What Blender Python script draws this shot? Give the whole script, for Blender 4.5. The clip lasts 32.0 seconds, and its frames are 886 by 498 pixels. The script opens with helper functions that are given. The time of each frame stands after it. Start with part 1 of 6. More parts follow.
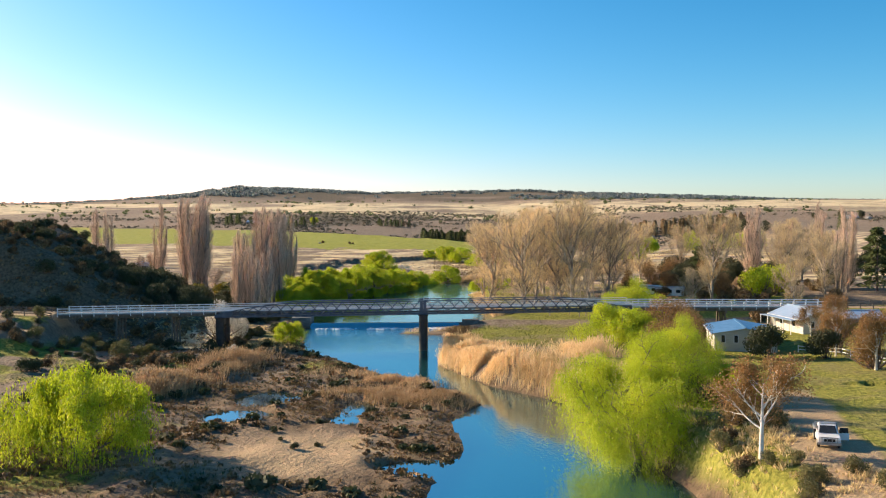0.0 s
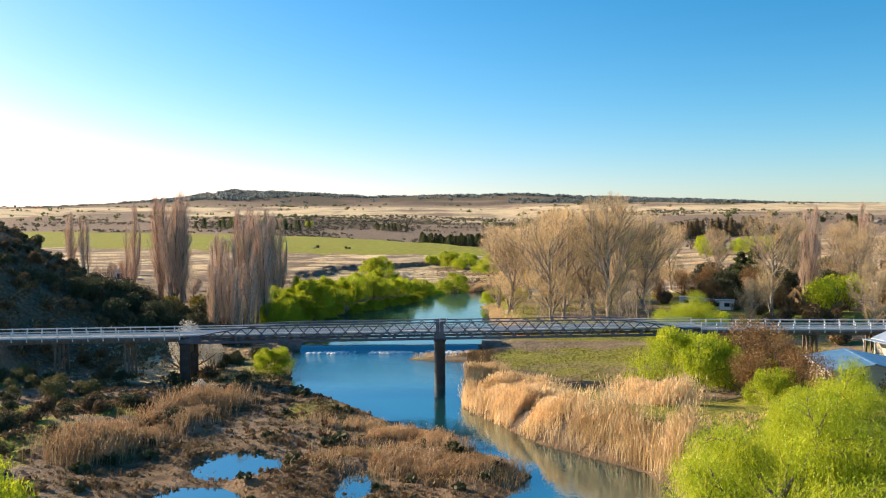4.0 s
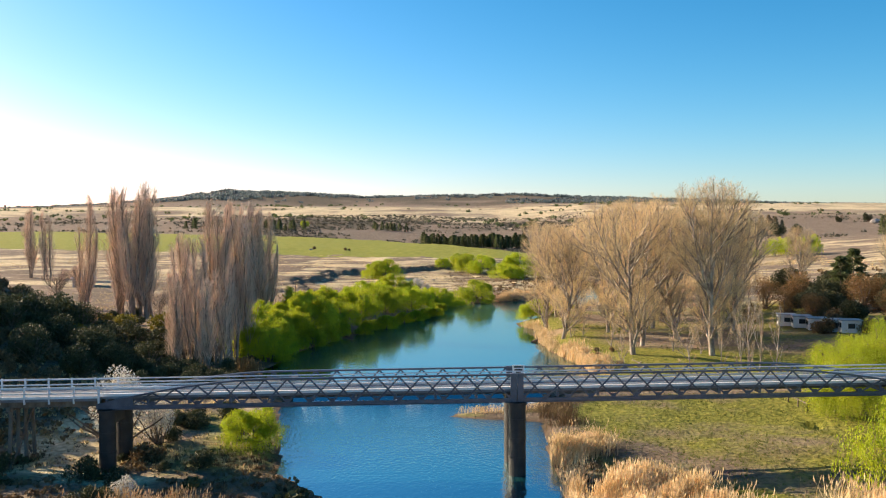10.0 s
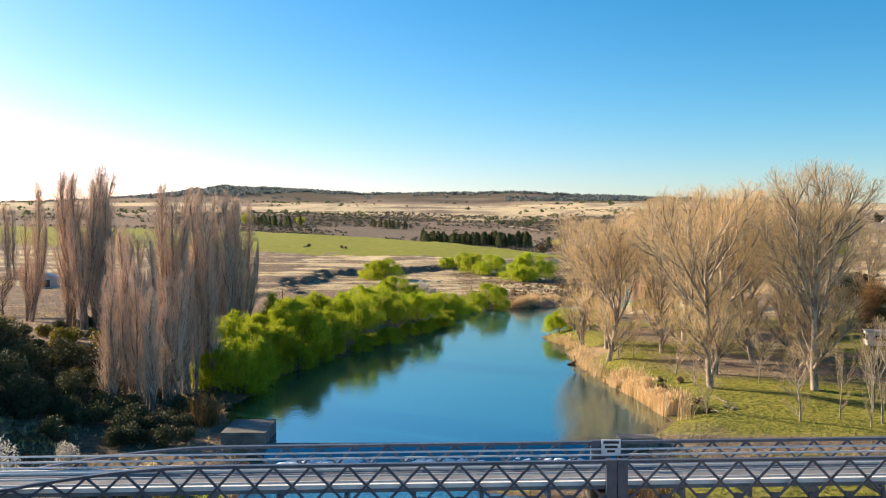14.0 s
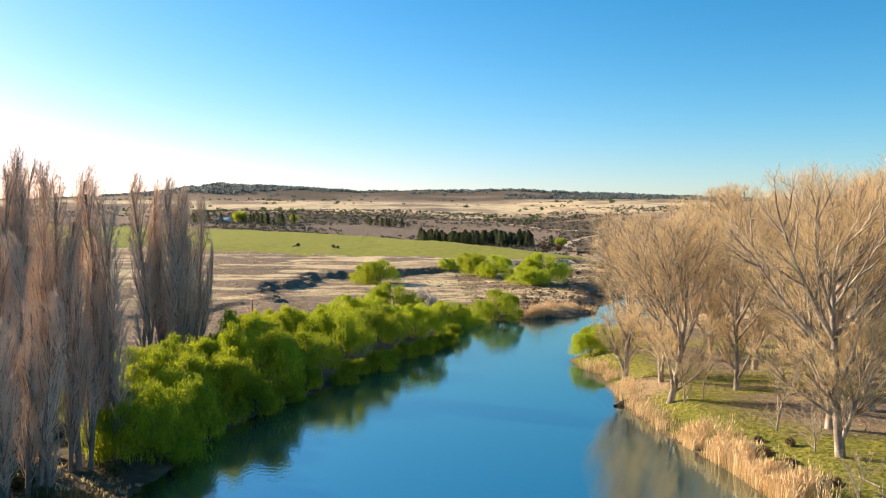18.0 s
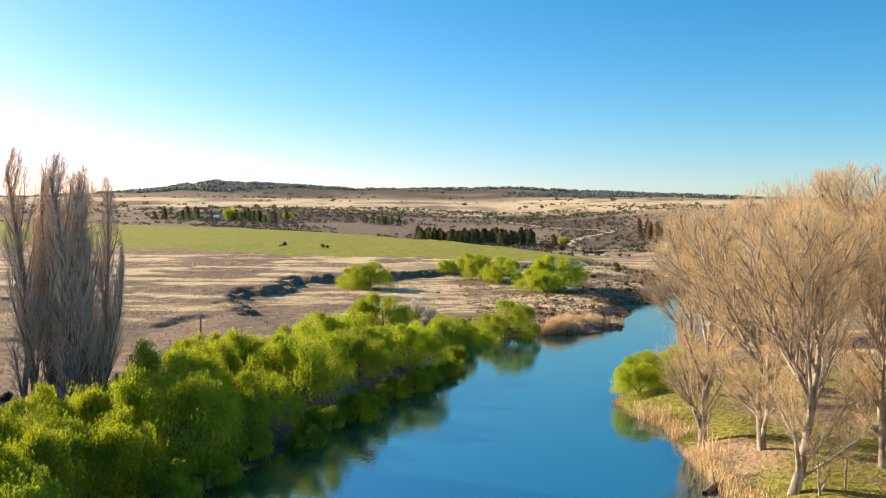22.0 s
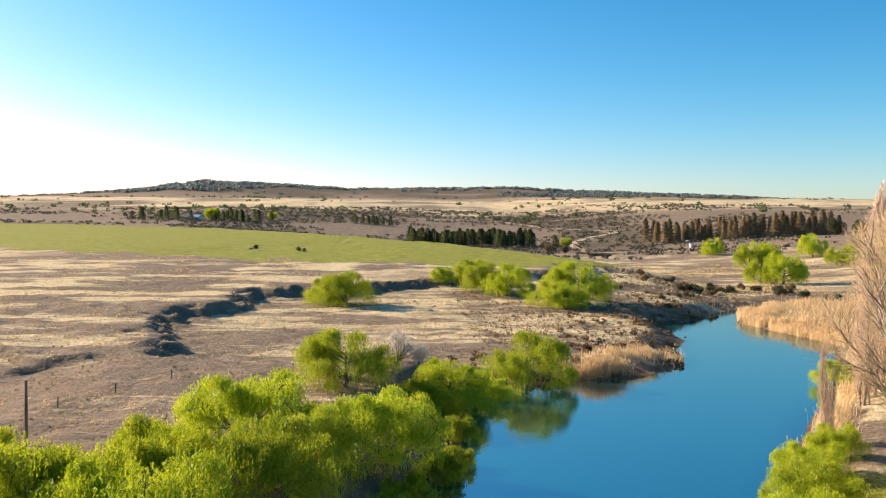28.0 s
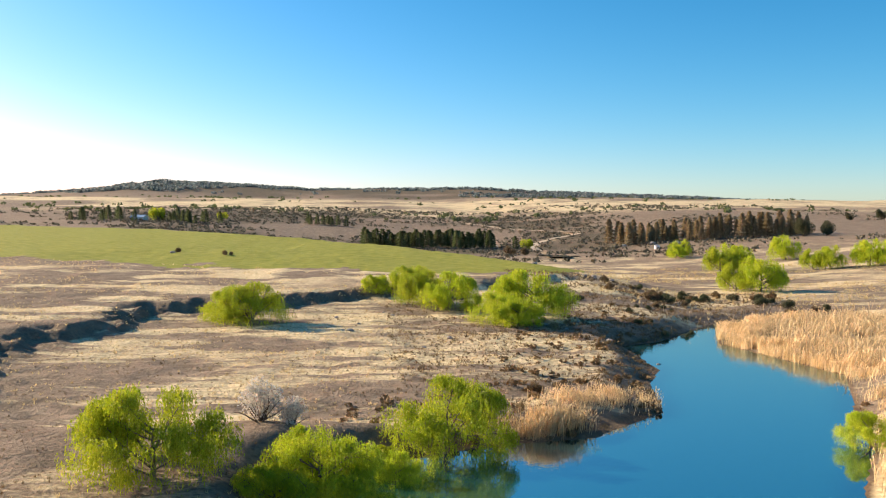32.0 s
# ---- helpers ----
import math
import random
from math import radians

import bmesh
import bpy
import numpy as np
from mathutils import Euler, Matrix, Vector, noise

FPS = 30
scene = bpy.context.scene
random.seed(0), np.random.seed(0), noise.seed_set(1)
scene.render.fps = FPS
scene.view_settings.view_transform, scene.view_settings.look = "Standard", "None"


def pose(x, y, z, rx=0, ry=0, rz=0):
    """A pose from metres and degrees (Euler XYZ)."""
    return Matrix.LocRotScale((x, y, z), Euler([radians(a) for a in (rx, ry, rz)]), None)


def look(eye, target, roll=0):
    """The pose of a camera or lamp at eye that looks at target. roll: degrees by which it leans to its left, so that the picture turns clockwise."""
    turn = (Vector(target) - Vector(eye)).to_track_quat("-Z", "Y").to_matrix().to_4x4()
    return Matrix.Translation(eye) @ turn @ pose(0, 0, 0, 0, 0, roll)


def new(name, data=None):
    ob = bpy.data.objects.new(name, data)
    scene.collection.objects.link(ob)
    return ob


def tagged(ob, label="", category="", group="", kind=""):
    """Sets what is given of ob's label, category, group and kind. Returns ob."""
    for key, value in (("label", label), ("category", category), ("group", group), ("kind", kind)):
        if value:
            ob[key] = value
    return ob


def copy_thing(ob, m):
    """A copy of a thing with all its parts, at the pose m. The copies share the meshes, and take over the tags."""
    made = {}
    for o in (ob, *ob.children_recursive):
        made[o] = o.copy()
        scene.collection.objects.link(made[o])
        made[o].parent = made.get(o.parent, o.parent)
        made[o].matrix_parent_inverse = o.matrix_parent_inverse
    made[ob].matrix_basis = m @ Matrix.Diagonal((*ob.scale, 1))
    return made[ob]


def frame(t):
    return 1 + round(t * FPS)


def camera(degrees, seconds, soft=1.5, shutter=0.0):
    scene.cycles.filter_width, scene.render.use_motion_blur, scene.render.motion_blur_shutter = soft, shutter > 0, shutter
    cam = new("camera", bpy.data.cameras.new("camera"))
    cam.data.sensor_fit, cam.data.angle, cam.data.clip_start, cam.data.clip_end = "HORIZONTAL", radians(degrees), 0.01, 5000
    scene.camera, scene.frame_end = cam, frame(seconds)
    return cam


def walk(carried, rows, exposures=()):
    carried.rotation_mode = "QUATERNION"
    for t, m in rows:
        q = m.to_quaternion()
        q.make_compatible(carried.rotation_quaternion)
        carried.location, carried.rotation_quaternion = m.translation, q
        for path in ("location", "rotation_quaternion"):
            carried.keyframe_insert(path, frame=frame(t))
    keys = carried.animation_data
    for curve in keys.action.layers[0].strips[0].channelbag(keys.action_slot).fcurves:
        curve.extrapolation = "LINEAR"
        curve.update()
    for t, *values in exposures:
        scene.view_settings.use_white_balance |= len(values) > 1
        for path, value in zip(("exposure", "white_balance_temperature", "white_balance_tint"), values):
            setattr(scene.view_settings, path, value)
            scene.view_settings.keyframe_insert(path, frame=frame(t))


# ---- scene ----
cam = camera(52.0, 32.0, soft=1.1)
PATH = [
    (0, (1.996, -172.247, 23.509), (2.017, -170.247, 23.473), -0.2),
    (0.5, (1.785, -167.964, 23.47), (1.807, -165.964, 23.436), -0.3),
    (1, (1.445, -163.665, 23.464), (1.467, -161.665, 23.431), -0.3),
    (1.5, (1.048, -159.251, 23.498), (1.071, -157.252, 23.466), -0.3),
    (2, (0.726, -154.998, 23.534), (0.751, -152.998, 23.504), -0.4),
    (2.5, (0.272, -150.722, 23.503), (0.297, -148.723, 23.473), -0.4),
    (3, (-0.325, -146.412, 23.558), (-0.298, -144.412, 23.531), -0.4),
    (3.5, (-0.898, -142.172, 23.61), (-0.87, -140.173, 23.583), -0.3),
    (5.5, (-3.433, -123.201, 23.514), (-3.4, -121.201, 23.486), -0.1),
    (6, (-3.987, -118.835, 23.388), (-3.954, -116.836, 23.362), -0.2),
    (6.5, (-4.464, -114.594, 23.39), (-4.43, -112.594, 23.365), -0.2),
    (7, (-5.123, -110.129, 23.4), (-5.089, -108.129, 23.375), -0.2),
    (7.5, (-5.693, -105.876, 23.388), (-5.658, -103.877, 23.362), -0.1),
    (8, (-6.427, -101.794, 23.445), (-6.391, -99.794, 23.42), -0.2),
    (8.5, (-6.983, -97.736, 23.484), (-6.946, -95.736, 23.458), -0.2),
    (9, (-7.511, -93.734, 23.499), (-7.473, -91.734, 23.473), -0.2),
    (9.5, (-8.167, -89.732, 23.58), (-8.127, -87.732, 23.553), -0.2),
    (10, (-8.673, -85.644, 23.605), (-8.633, -83.645, 23.579), -0.2),
    (10.5, (-9.217, -81.515, 23.55), (-9.175, -79.515, 23.524), -0.1),
    (11, (-9.751, -77.239, 23.482), (-9.709, -75.239, 23.457), 0.0),
    (11.5, (-10.142, -73.094, 23.471), (-10.099, -71.095, 23.446), 0.1),
    (12, (-10.512, -68.686, 23.544), (-10.467, -66.687, 23.516), 0.1),
    (12.5, (-10.723, -64.543, 23.51), (-10.678, -62.544, 23.481), 0.1),
    (13, (-10.953, -59.932, 23.507), (-10.908, -57.933, 23.477), 0.1),
    (13.5, (-11.106, -56.012, 23.451), (-11.061, -54.013, 23.421), 0.1),
    (14, (-11.171, -51.526, 23.517), (-11.125, -49.527, 23.486), 0.2),
    (14.5, (-11.294, -47.201, 23.598), (-11.247, -45.201, 23.566), 0.1),
    (16.5, (-11.07, -30.581, 23.562), (-11.023, -28.581, 23.529), 0.2),
    (17, (-11.314, -25.534, 23.594), (-11.264, -23.535, 23.561), 0.2),
    (17.5, (-11.404, -20.771, 23.646), (-11.354, -18.772, 23.613), 0.2),
    (18, (-11.464, -15.765, 23.731), (-11.412, -13.766, 23.696), 0.2),
    (18.5, (-11.39, -11.162, 23.705), (-11.339, -9.163, 23.669), 0.2),
    (19, (-11.385, -6.479, 23.691), (-11.332, -4.48, 23.655), 0.3),
    (19.5, (-11.38, -2.053, 23.692), (-11.326, -0.054, 23.656), 0.3),
    (20, (-11.296, 2.755, 23.698), (-11.242, 4.754, 23.662), 0.2),
    (20.5, (-11.231, 7.374, 23.692), (-11.176, 9.373, 23.655), 0.2),
    (21, (-11.14, 12.151, 23.667), (-11.084, 14.15, 23.63), 0.2),
    (21.5, (-11.028, 16.652, 23.717), (-10.972, 18.651, 23.679), 0.2),
    (22, (-11.006, 21.418, 23.903), (-10.949, 23.416, 23.864), 0.3),
    (22.5, (-10.858, 25.489, 24.07), (-10.801, 27.488, 24.032), 0.3),
    (23, (-10.772, 30.06, 24.084), (-10.714, 32.059, 24.046), 0.3),
    (23.5, (-10.688, 34.466, 24.07), (-10.629, 36.464, 24.031), 0.3),
    (24, (-10.729, 39.203, 24.106), (-10.669, 41.202, 24.067), 0.4),
    (24.5, (-10.611, 43.911, 24.059), (-10.551, 45.91, 24.02), 0.4),
    (25, (-10.511, 48.668, 24.016), (-10.449, 50.667, 23.977), 0.5),
    (25.5, (-10.59, 53.342, 23.948), (-10.528, 55.341, 23.909), 0.4),
    (27.5, (-9.892, 72.049, 24.076), (-9.827, 74.048, 24.037), 0.3),
    (28, (-9.556, 76.903, 24.138), (-9.485, 78.902, 24.1), 0.3),
    (28.5, (-8.963, 81.419, 24.235), (-8.885, 83.417, 24.197), 0.3),
    (29, (-8.24, 86.188, 24.311), (-8.152, 88.186, 24.273), 0.2),
    (29.5, (-7.377, 90.652, 24.347), (-7.279, 92.65, 24.309), 0.2),
    (30, (-6.213, 95.307, 24.413), (-6.104, 97.304, 24.376), 0.2),
    (30.5, (-4.969, 99.724, 24.472), (-4.849, 101.72, 24.435), 0.2),
    (31, (-3.449, 104.353, 24.516), (-3.319, 106.348, 24.479), 0.2),
    (31.5, (-1.951, 108.761, 24.506), (-1.811, 110.756, 24.469), 0.2),
    (32, (-0.444, 113.259, 24.551), (-0.295, 115.254, 24.515), 0.3),
]
walk(cam, [(t, look(eye, target, roll)) for t, eye, target, roll in PATH])

# ---- light ----
SUN_EL, SUN_AZ = radians(23.0), radians(-62.0)   # azimuth from +y towards +x
world = bpy.data.worlds.new("sky")
scene.world = world
world.use_nodes = True
wn = world.node_tree.nodes
sky = wn.new("ShaderNodeTexSky")
sky.sky_type = "NISHITA"
sky.sun_disc = False
sky.sun_elevation, sky.sun_rotation = SUN_EL, SUN_AZ
sky.altitude, sky.air_density, sky.dust_density, sky.ozone_density = 700, 1.0, 1.2, 3.6
wn["Background"].inputs["Strength"].default_value = 0.073
deep = wn.new("ShaderNodeHueSaturation")
deep.inputs["Saturation"].default_value = 1.16
air = wn.new("ShaderNodeMix")
air.data_type, air.blend_type = "RGBA", "MULTIPLY"
air.inputs[0].default_value, air.inputs[7].default_value = 1.0, (0.93, 1.03, 0.97, 1)
clear = wn.new("ShaderNodeGamma")
clear.inputs["Gamma"].default_value = 1.18
world.node_tree.links.new(sky.outputs[0], clear.inputs["Color"])
world.node_tree.links.new(clear.outputs[0], deep.inputs["Color"])
world.node_tree.links.new(deep.outputs[0], air.inputs[6])
split, fuse, fall = wn.new("ShaderNodeSeparateColor"), wn.new("ShaderNodeCombineColor"), wn.new("ShaderNodeMath")
fall.operation = "POWER"
fall.inputs[1].default_value = 1.48
dim = wn.new("ShaderNodeMath")
dim.operation = "MULTIPLY"
dim.inputs[1].default_value = 0.67
for a_, b_ in ((air.outputs[2], split.inputs[0]), (split.outputs[0], fall.inputs[0]), (fall.outputs[0], dim.inputs[0]), (dim.outputs[0], fuse.inputs[0]),
               (split.outputs[1], fuse.inputs[1]), (split.outputs[2], fuse.inputs[2]), (fuse.outputs[0], wn["Background"].inputs[0])):
    world.node_tree.links.new(a_, b_)
sun = new("sun", bpy.data.lights.new("sun", "SUN"))
sun.data.energy, sun.data.angle, sun.data.color = 5.0, radians(0.5), (1.0, 0.82, 0.57)
sun_dir = Vector((math.sin(SUN_AZ) * math.cos(SUN_EL), math.cos(SUN_AZ) * math.cos(SUN_EL), math.sin(SUN_EL)))
sun.matrix_world = look((0, 0, 200), Vector((0, 0, 200)) - sun_dir)
scene.view_settings.exposure = 0.93


# ---- materials ----
def material(name, colors, scale=4.0, rough=0.8, metal=0.0, bump=0.3, fine=40.0, spread=0.12, translucent=0.0, axis=(1, 1, 1)):
    """Two-scale noise between the given colours, with a fine bump and a random shift of brightness for each object."""
    m = bpy.data.materials.new(name)
    m.use_nodes = True
    nt = m.node_tree
    n, link = nt.nodes, nt.links.new
    b = n["Principled BSDF"]
    b.inputs["Roughness"].default_value = rough
    b.inputs["Metallic"].default_value = metal
    co = n.new("ShaderNodeTexCoord")
    mp = n.new("ShaderNodeMapping")
    mp.inputs["Scale"].default_value = axis
    link(co.outputs["Object"], mp.inputs[0])
    big = n.new("ShaderNodeTexNoise")
    big.inputs["Scale"].default_value, big.inputs["Detail"].default_value = scale, 5.0
    link(mp.outputs[0], big.inputs["Vector"])
    small = n.new("ShaderNodeTexNoise")
    small.inputs["Scale"].default_value, small.inputs["Detail"].default_value = fine, 3.0
    link(mp.outputs[0], small.inputs["Vector"])
    mix = n.new("ShaderNodeMath")
    mix.operation = "MULTIPLY_ADD"
    mix.inputs[1].default_value = 0.35
    link(small.outputs[0], mix.inputs[0])
    half = n.new("ShaderNodeMath")
    half.operation = "MULTIPLY"
    half.inputs[1].default_value = 0.65
    link(big.outputs[0], half.inputs[0])
    link(half.outputs[0], mix.inputs[2])
    ramp = n.new("ShaderNodeValToRGB")
    e = ramp.color_ramp.elements
    e[0].position, e[1].position = 0.34, 0.66
    e[0].color, e[1].color = (*colors[0], 1), (*colors[-1], 1)
    for k, c in enumerate(colors[1:-1]):
        e.new(0.34 + 0.32 * (k + 1) / (len(colors) - 1)).color = (*c, 1)
    link(mix.outputs[0], ramp.inputs[0])
    info = n.new("ShaderNodeObjectInfo")
    geo = n.new("ShaderNodeNewGeometry")
    add = n.new("ShaderNodeMath")
    add.operation = "ADD"
    link(info.outputs["Random"], add.inputs[0])
    link(geo.outputs["Random Per Island"], add.inputs[1])
    rng = n.new("ShaderNodeMapRange")
    rng.inputs["From Max"].default_value = 2.0
    rng.inputs["To Min"].default_value, rng.inputs["To Max"].default_value = 1 - spread, 1 + spread
    link(add.outputs[0], rng.inputs[0])
    hsv = n.new("ShaderNodeHueSaturation")
    link(rng.outputs[0], hsv.inputs["Value"])
    link(ramp.outputs[0], hsv.inputs["Color"])
    link(hsv.outputs[0], b.inputs["Base Color"])
    if bump:
        bp = n.new("ShaderNodeBump")
        bp.inputs["Strength"].default_value, bp.inputs["Distance"].default_value = bump, 0.03
        link(mix.outputs[0], bp.inputs["Height"])
        link(bp.outputs[0], b.inputs["Normal"])
    if translucent:
        tr = n.new("ShaderNodeBsdfTranslucent")
        link(hsv.outputs[0], tr.inputs[0])
        ms = n.new("ShaderNodeMixShader")
        ms.inputs[0].default_value = translucent
        link(b.outputs[0], ms.inputs[1])
        link(tr.outputs[0], ms.inputs[2])
        link(ms.outputs[0], n["Material Output"].inputs[0])
    return m


M_WILLOW = material("willow leaf", [(0.27, 0.37, 0.012), (0.44, 0.52, 0.018), (0.60, 0.63, 0.035)], 0.35, 0.6, 0, 0, 6, 0.34, 0.43)
M_WILLOW2 = material("green willow leaf", [(0.22, 0.29, 0.012), (0.39, 0.45, 0.018), (0.57, 0.60, 0.03)], 0.35, 0.6, 0, 0, 6, 0.34, 0.55)
M_BARK = material("grey bark", [(0.10, 0.075, 0.055), (0.22, 0.17, 0.13)], 3, 0.9, 0, 0.6, 30, 0.15, 0, (1, 1, 0.3))
M_PALEBARK = material("pale bark", [(0.11, 0.085, 0.068), (0.31, 0.255, 0.20), (0.68, 0.60, 0.49)], 2, 0.85, 0, 0.4, 20, 0.2, 0, (1, 1, 0.3))
M_TWIG = material("tan twigs", [(0.52, 0.395, 0.205), (0.83, 0.66, 0.37)], 0.4, 0.85, 0, 0, 5, 0.2, 0.35)
M_POPTWIG = material("brown twigs", [(0.55, 0.41, 0.30), (0.86, 0.68, 0.52)], 0.4, 0.85, 0, 0, 5, 0.2)
M_POPBARK = material("poplar bark", [(0.16, 0.115, 0.085), (0.40, 0.32, 0.25)], 2, 0.85, 0, 0.4, 20, 0.2, 0, (1, 1, 0.3))
M_WHITEBARK = material("white bark", [(0.55, 0.50, 0.42), (0.8, 0.76, 0.68)], 2, 0.7, 0, 0.3, 20)
M_REED = material("dry reed", [(0.50, 0.35, 0.17), (0.76, 0.57, 0.31), (0.86, 0.69, 0.44)], 0.5, 0.75, 0, 0, 8, 0.25, 0.25)
M_BROWNREED = material("brown reed", [(0.30, 0.19, 0.09), (0.50, 0.34, 0.18), (0.66, 0.48, 0.28)], 0.5, 0.8, 0, 0, 8, 0.25, 0.2)
M_STRAW = material("straw tussock", [(0.38, 0.28, 0.13), (0.62, 0.48, 0.24), (0.75, 0.6, 0.33)], 0.2, 0.85, 0, 0, 4, 0.3, 0.4)
M_SHRUB = material("dark shrub leaf", [(0.035, 0.042, 0.016), (0.10, 0.105, 0.035)], 0.6, 0.7, 0, 0, 6, 0.3, 0.15)
M_SEDGE = material("brown sedge", [(0.07, 0.045, 0.025), (0.20, 0.13, 0.06), (0.32, 0.22, 0.1)], 0.4, 0.85, 0, 0, 6, 0.3, 0.15)
M_RUST = material("rust leaf", [(0.15, 0.08, 0.03), (0.28, 0.16, 0.055), (0.36, 0.23, 0.09)], 0.5, 0.7, 0, 0, 6, 0.3, 0.3)
M_GORSE = material("yellow flower shrub", [(0.08, 0.09, 0.015), (0.35, 0.26, 0.01)], 0.9, 0.7, 0, 0, 6, 0.3, 0.2)
M_PINE = material("pine needle", [(0.075, 0.10, 0.04), (0.18, 0.21, 0.085)], 0.5, 0.7, 0, 0, 6, 0.3, 0.5)
M_PINEBROWN = material("brown pine needle", [(0.26, 0.20, 0.115), (0.46, 0.36, 0.21)], 0.5, 0.7, 0, 0, 6, 0.3, 0.35)
M_BLOSSOM = material("pale blossom", [(0.50, 0.46, 0.39), (0.76, 0.72, 0.63)], 0.8, 0.7, 0, 0, 6, 0.2, 0.3)
M_FARSCRUB = material("far scrub leaf", [(0.095, 0.088, 0.06), (0.20, 0.175, 0.115)], 0.05, 0.8, 0, 0, 0.5, 0.3, 0.15)
# Pale blue-grey tint paints the distance haze into the leaf colour.
M_HAZY_GUM = material("haze tinted gum leaf", [(0.15, 0.19, 0.19), (0.22, 0.265, 0.265)], 0.02, 0.7, 0, 0, 0.3, 0.3, 0.5)
M_IRON = material("blue grey painted iron", [(0.058, 0.072, 0.105), (0.115, 0.135, 0.18)], 1.5, 0.4, 0.1, 0.15, 30, 0.08)
M_PIER = material("dark iron pier", [(0.02, 0.018, 0.018), (0.05, 0.045, 0.042)], 1.0, 0.6, 0.2, 0.3, 14)
M_WHITE = material("white paint", [(0.66, 0.66, 0.66), (0.82, 0.82, 0.82)], 1.5, 0.55, 0, 0.15, 25, 0.06)
M_DECK = material("grey deck", [(0.13, 0.135, 0.15), (0.25, 0.26, 0.28)], 0.8, 0.8, 0, 0.3, 12)
M_TIMBER = material("weathered timber", [(0.10, 0.08, 0.06), (0.22, 0.18, 0.14)], 2, 0.85, 0, 0.5, 25, 0.15, 0, (1, 1, 0.2))
M_CONCRETE = material("stained concrete", [(0.10, 0.095, 0.085), (0.25, 0.235, 0.21)], 0.7, 0.85, 0, 0.5, 9)
M_STONE = material("granite boulder", [(0.14, 0.13, 0.12), (0.36, 0.34, 0.31)], 1.2, 0.9, 0, 0.6, 10)
M_FOAM = material("white water", [(0.6, 0.65, 0.7), (0.88, 0.9, 0.92)], 2.0, 0.4, 0, 0.6, 12)

# ---- mesh helpers ----
def mesh_np(name, verts, quads, mats=(), smooth=False, midx=None):
    me = bpy.data.meshes.new(name)
    verts = np.asarray(verts, np.float32).reshape(-1, 3)
    quads = np.asarray(quads, np.int32)
    k = quads.shape[1]
    me.vertices.add(len(verts))
    me.vertices.foreach_set("co", verts.ravel())
    me.loops.add(quads.size)
    me.loops.foreach_set("vertex_index", quads.ravel())
    me.polygons.add(len(quads))
    me.polygons.foreach_set("loop_start", np.arange(0, quads.size, k, dtype=np.int32))
    me.polygons.foreach_set("loop_total", np.full(len(quads), k, np.int32))
    if smooth:
        me.polygons.foreach_set("use_smooth", np.ones(len(quads), bool))
    if midx is not None:
        me.polygons.foreach_set("material_index", np.asarray(midx, np.int32))
    for m in mats:
        me.materials.append(m)
    me.update(calc_edges=True)
    me.validate()
    return me


def put(name, me, parent=None, label=""):
    ob = new(name, me)
    if parent is not None:
        ob.parent = parent
    return tagged(ob, label) if label else ob


def part(name, bm, mat, parent, label=""):
    me = bpy.data.meshes.new(name)
    bm.to_mesh(me)
    bm.free()
    me.materials.append(mat)
    return put(name, me, parent, label)


def box(bm, x0, x1, y0, y1, z0, z1, m=None):
    v = [bm.verts.new(((m @ Vector(p)) if m else p)) for p in
         ((x0, y0, z0), (x1, y0, z0), (x1, y1, z0), (x0, y1, z0), (x0, y0, z1), (x1, y0, z1), (x1, y1, z1), (x0, y1, z1))]
    for f in ((3, 2, 1, 0), (4, 5, 6, 7), (0, 1, 5, 4), (1, 2, 6, 5), (2, 3, 7, 6), (3, 0, 4, 7)):
        bm.faces.new([v[i] for i in f])
    return bm


def boxes(*bs):
    bm = bmesh.new()
    for b in bs:
        box(bm, *b)
    return bm


def beam(bm, a, b, w, h):
    """A bar of width w (sideways) and height h from a to b."""
    a, b = Vector(a), Vector(b)
    d = b - a
    m = Matrix.Translation(a) @ d.to_track_quat("X", "Z").to_matrix().to_4x4()
    return box(bm, 0, d.length, -w / 2, w / 2, -h / 2, h / 2, m)


def unit(v):
    return v / np.maximum(np.linalg.norm(v, axis=-1, keepdims=True), 1e-9)


def tubes(p0, p1, r0, r1, k=3):
    """Open prisms from p0 to p1, as verts and quads."""
    d = unit(p1 - p0)
    ref = np.where(np.abs(d[:, 2:3]) > 0.9, [[1.0, 0, 0]], [[0, 0, 1.0]])
    u = unit(np.cross(d, ref))
    w = np.cross(d, u)
    a = np.arange(k) * 2 * np.pi / k
    ring = np.cos(a)[None, :, None] * u[:, None] + np.sin(a)[None, :, None] * w[:, None]
    v = np.concatenate([p0[:, None] + ring * r0[:, None, None], p1[:, None] + ring * r1[:, None, None]], 1)
    i = np.arange(k)
    q = np.stack([i, (i + 1) % k, (i + 1) % k + k, i + k], 1)
    return v.reshape(-1, 3), (np.arange(len(p0))[:, None, None] * 2 * k + q[None]).reshape(-1, 4)


def blades(c, along, side):
    """Four-cornered leaves at c, with half axes along and side."""
    v = np.stack([c - along, c - along * 0.1 + side, c + along, c - along * 0.1 - side], 1)
    return v.reshape(-1, 3), np.arange(len(c) * 4).reshape(-1, 4)


def join(*vq):
    vs, qs, n = [], [], 0
    for v, q in vq:
        vs.append(v)
        qs.append(q + n)
        n += len(v)
    return np.concatenate(vs), np.concatenate(qs)


# ---- terrain ----
def fade(t):
    return t * t * (3 - 2 * t)


def lattice(ix, iy, seed):
    h = (ix * 374761393 + iy * 668265263 + seed * 974634777) & 0xFFFFFFFF
    h = ((h ^ (h >> 13)) * 1274126177) & 0xFFFFFFFF
    return ((h ^ (h >> 16)) & 0xFFFF) / 65535.0


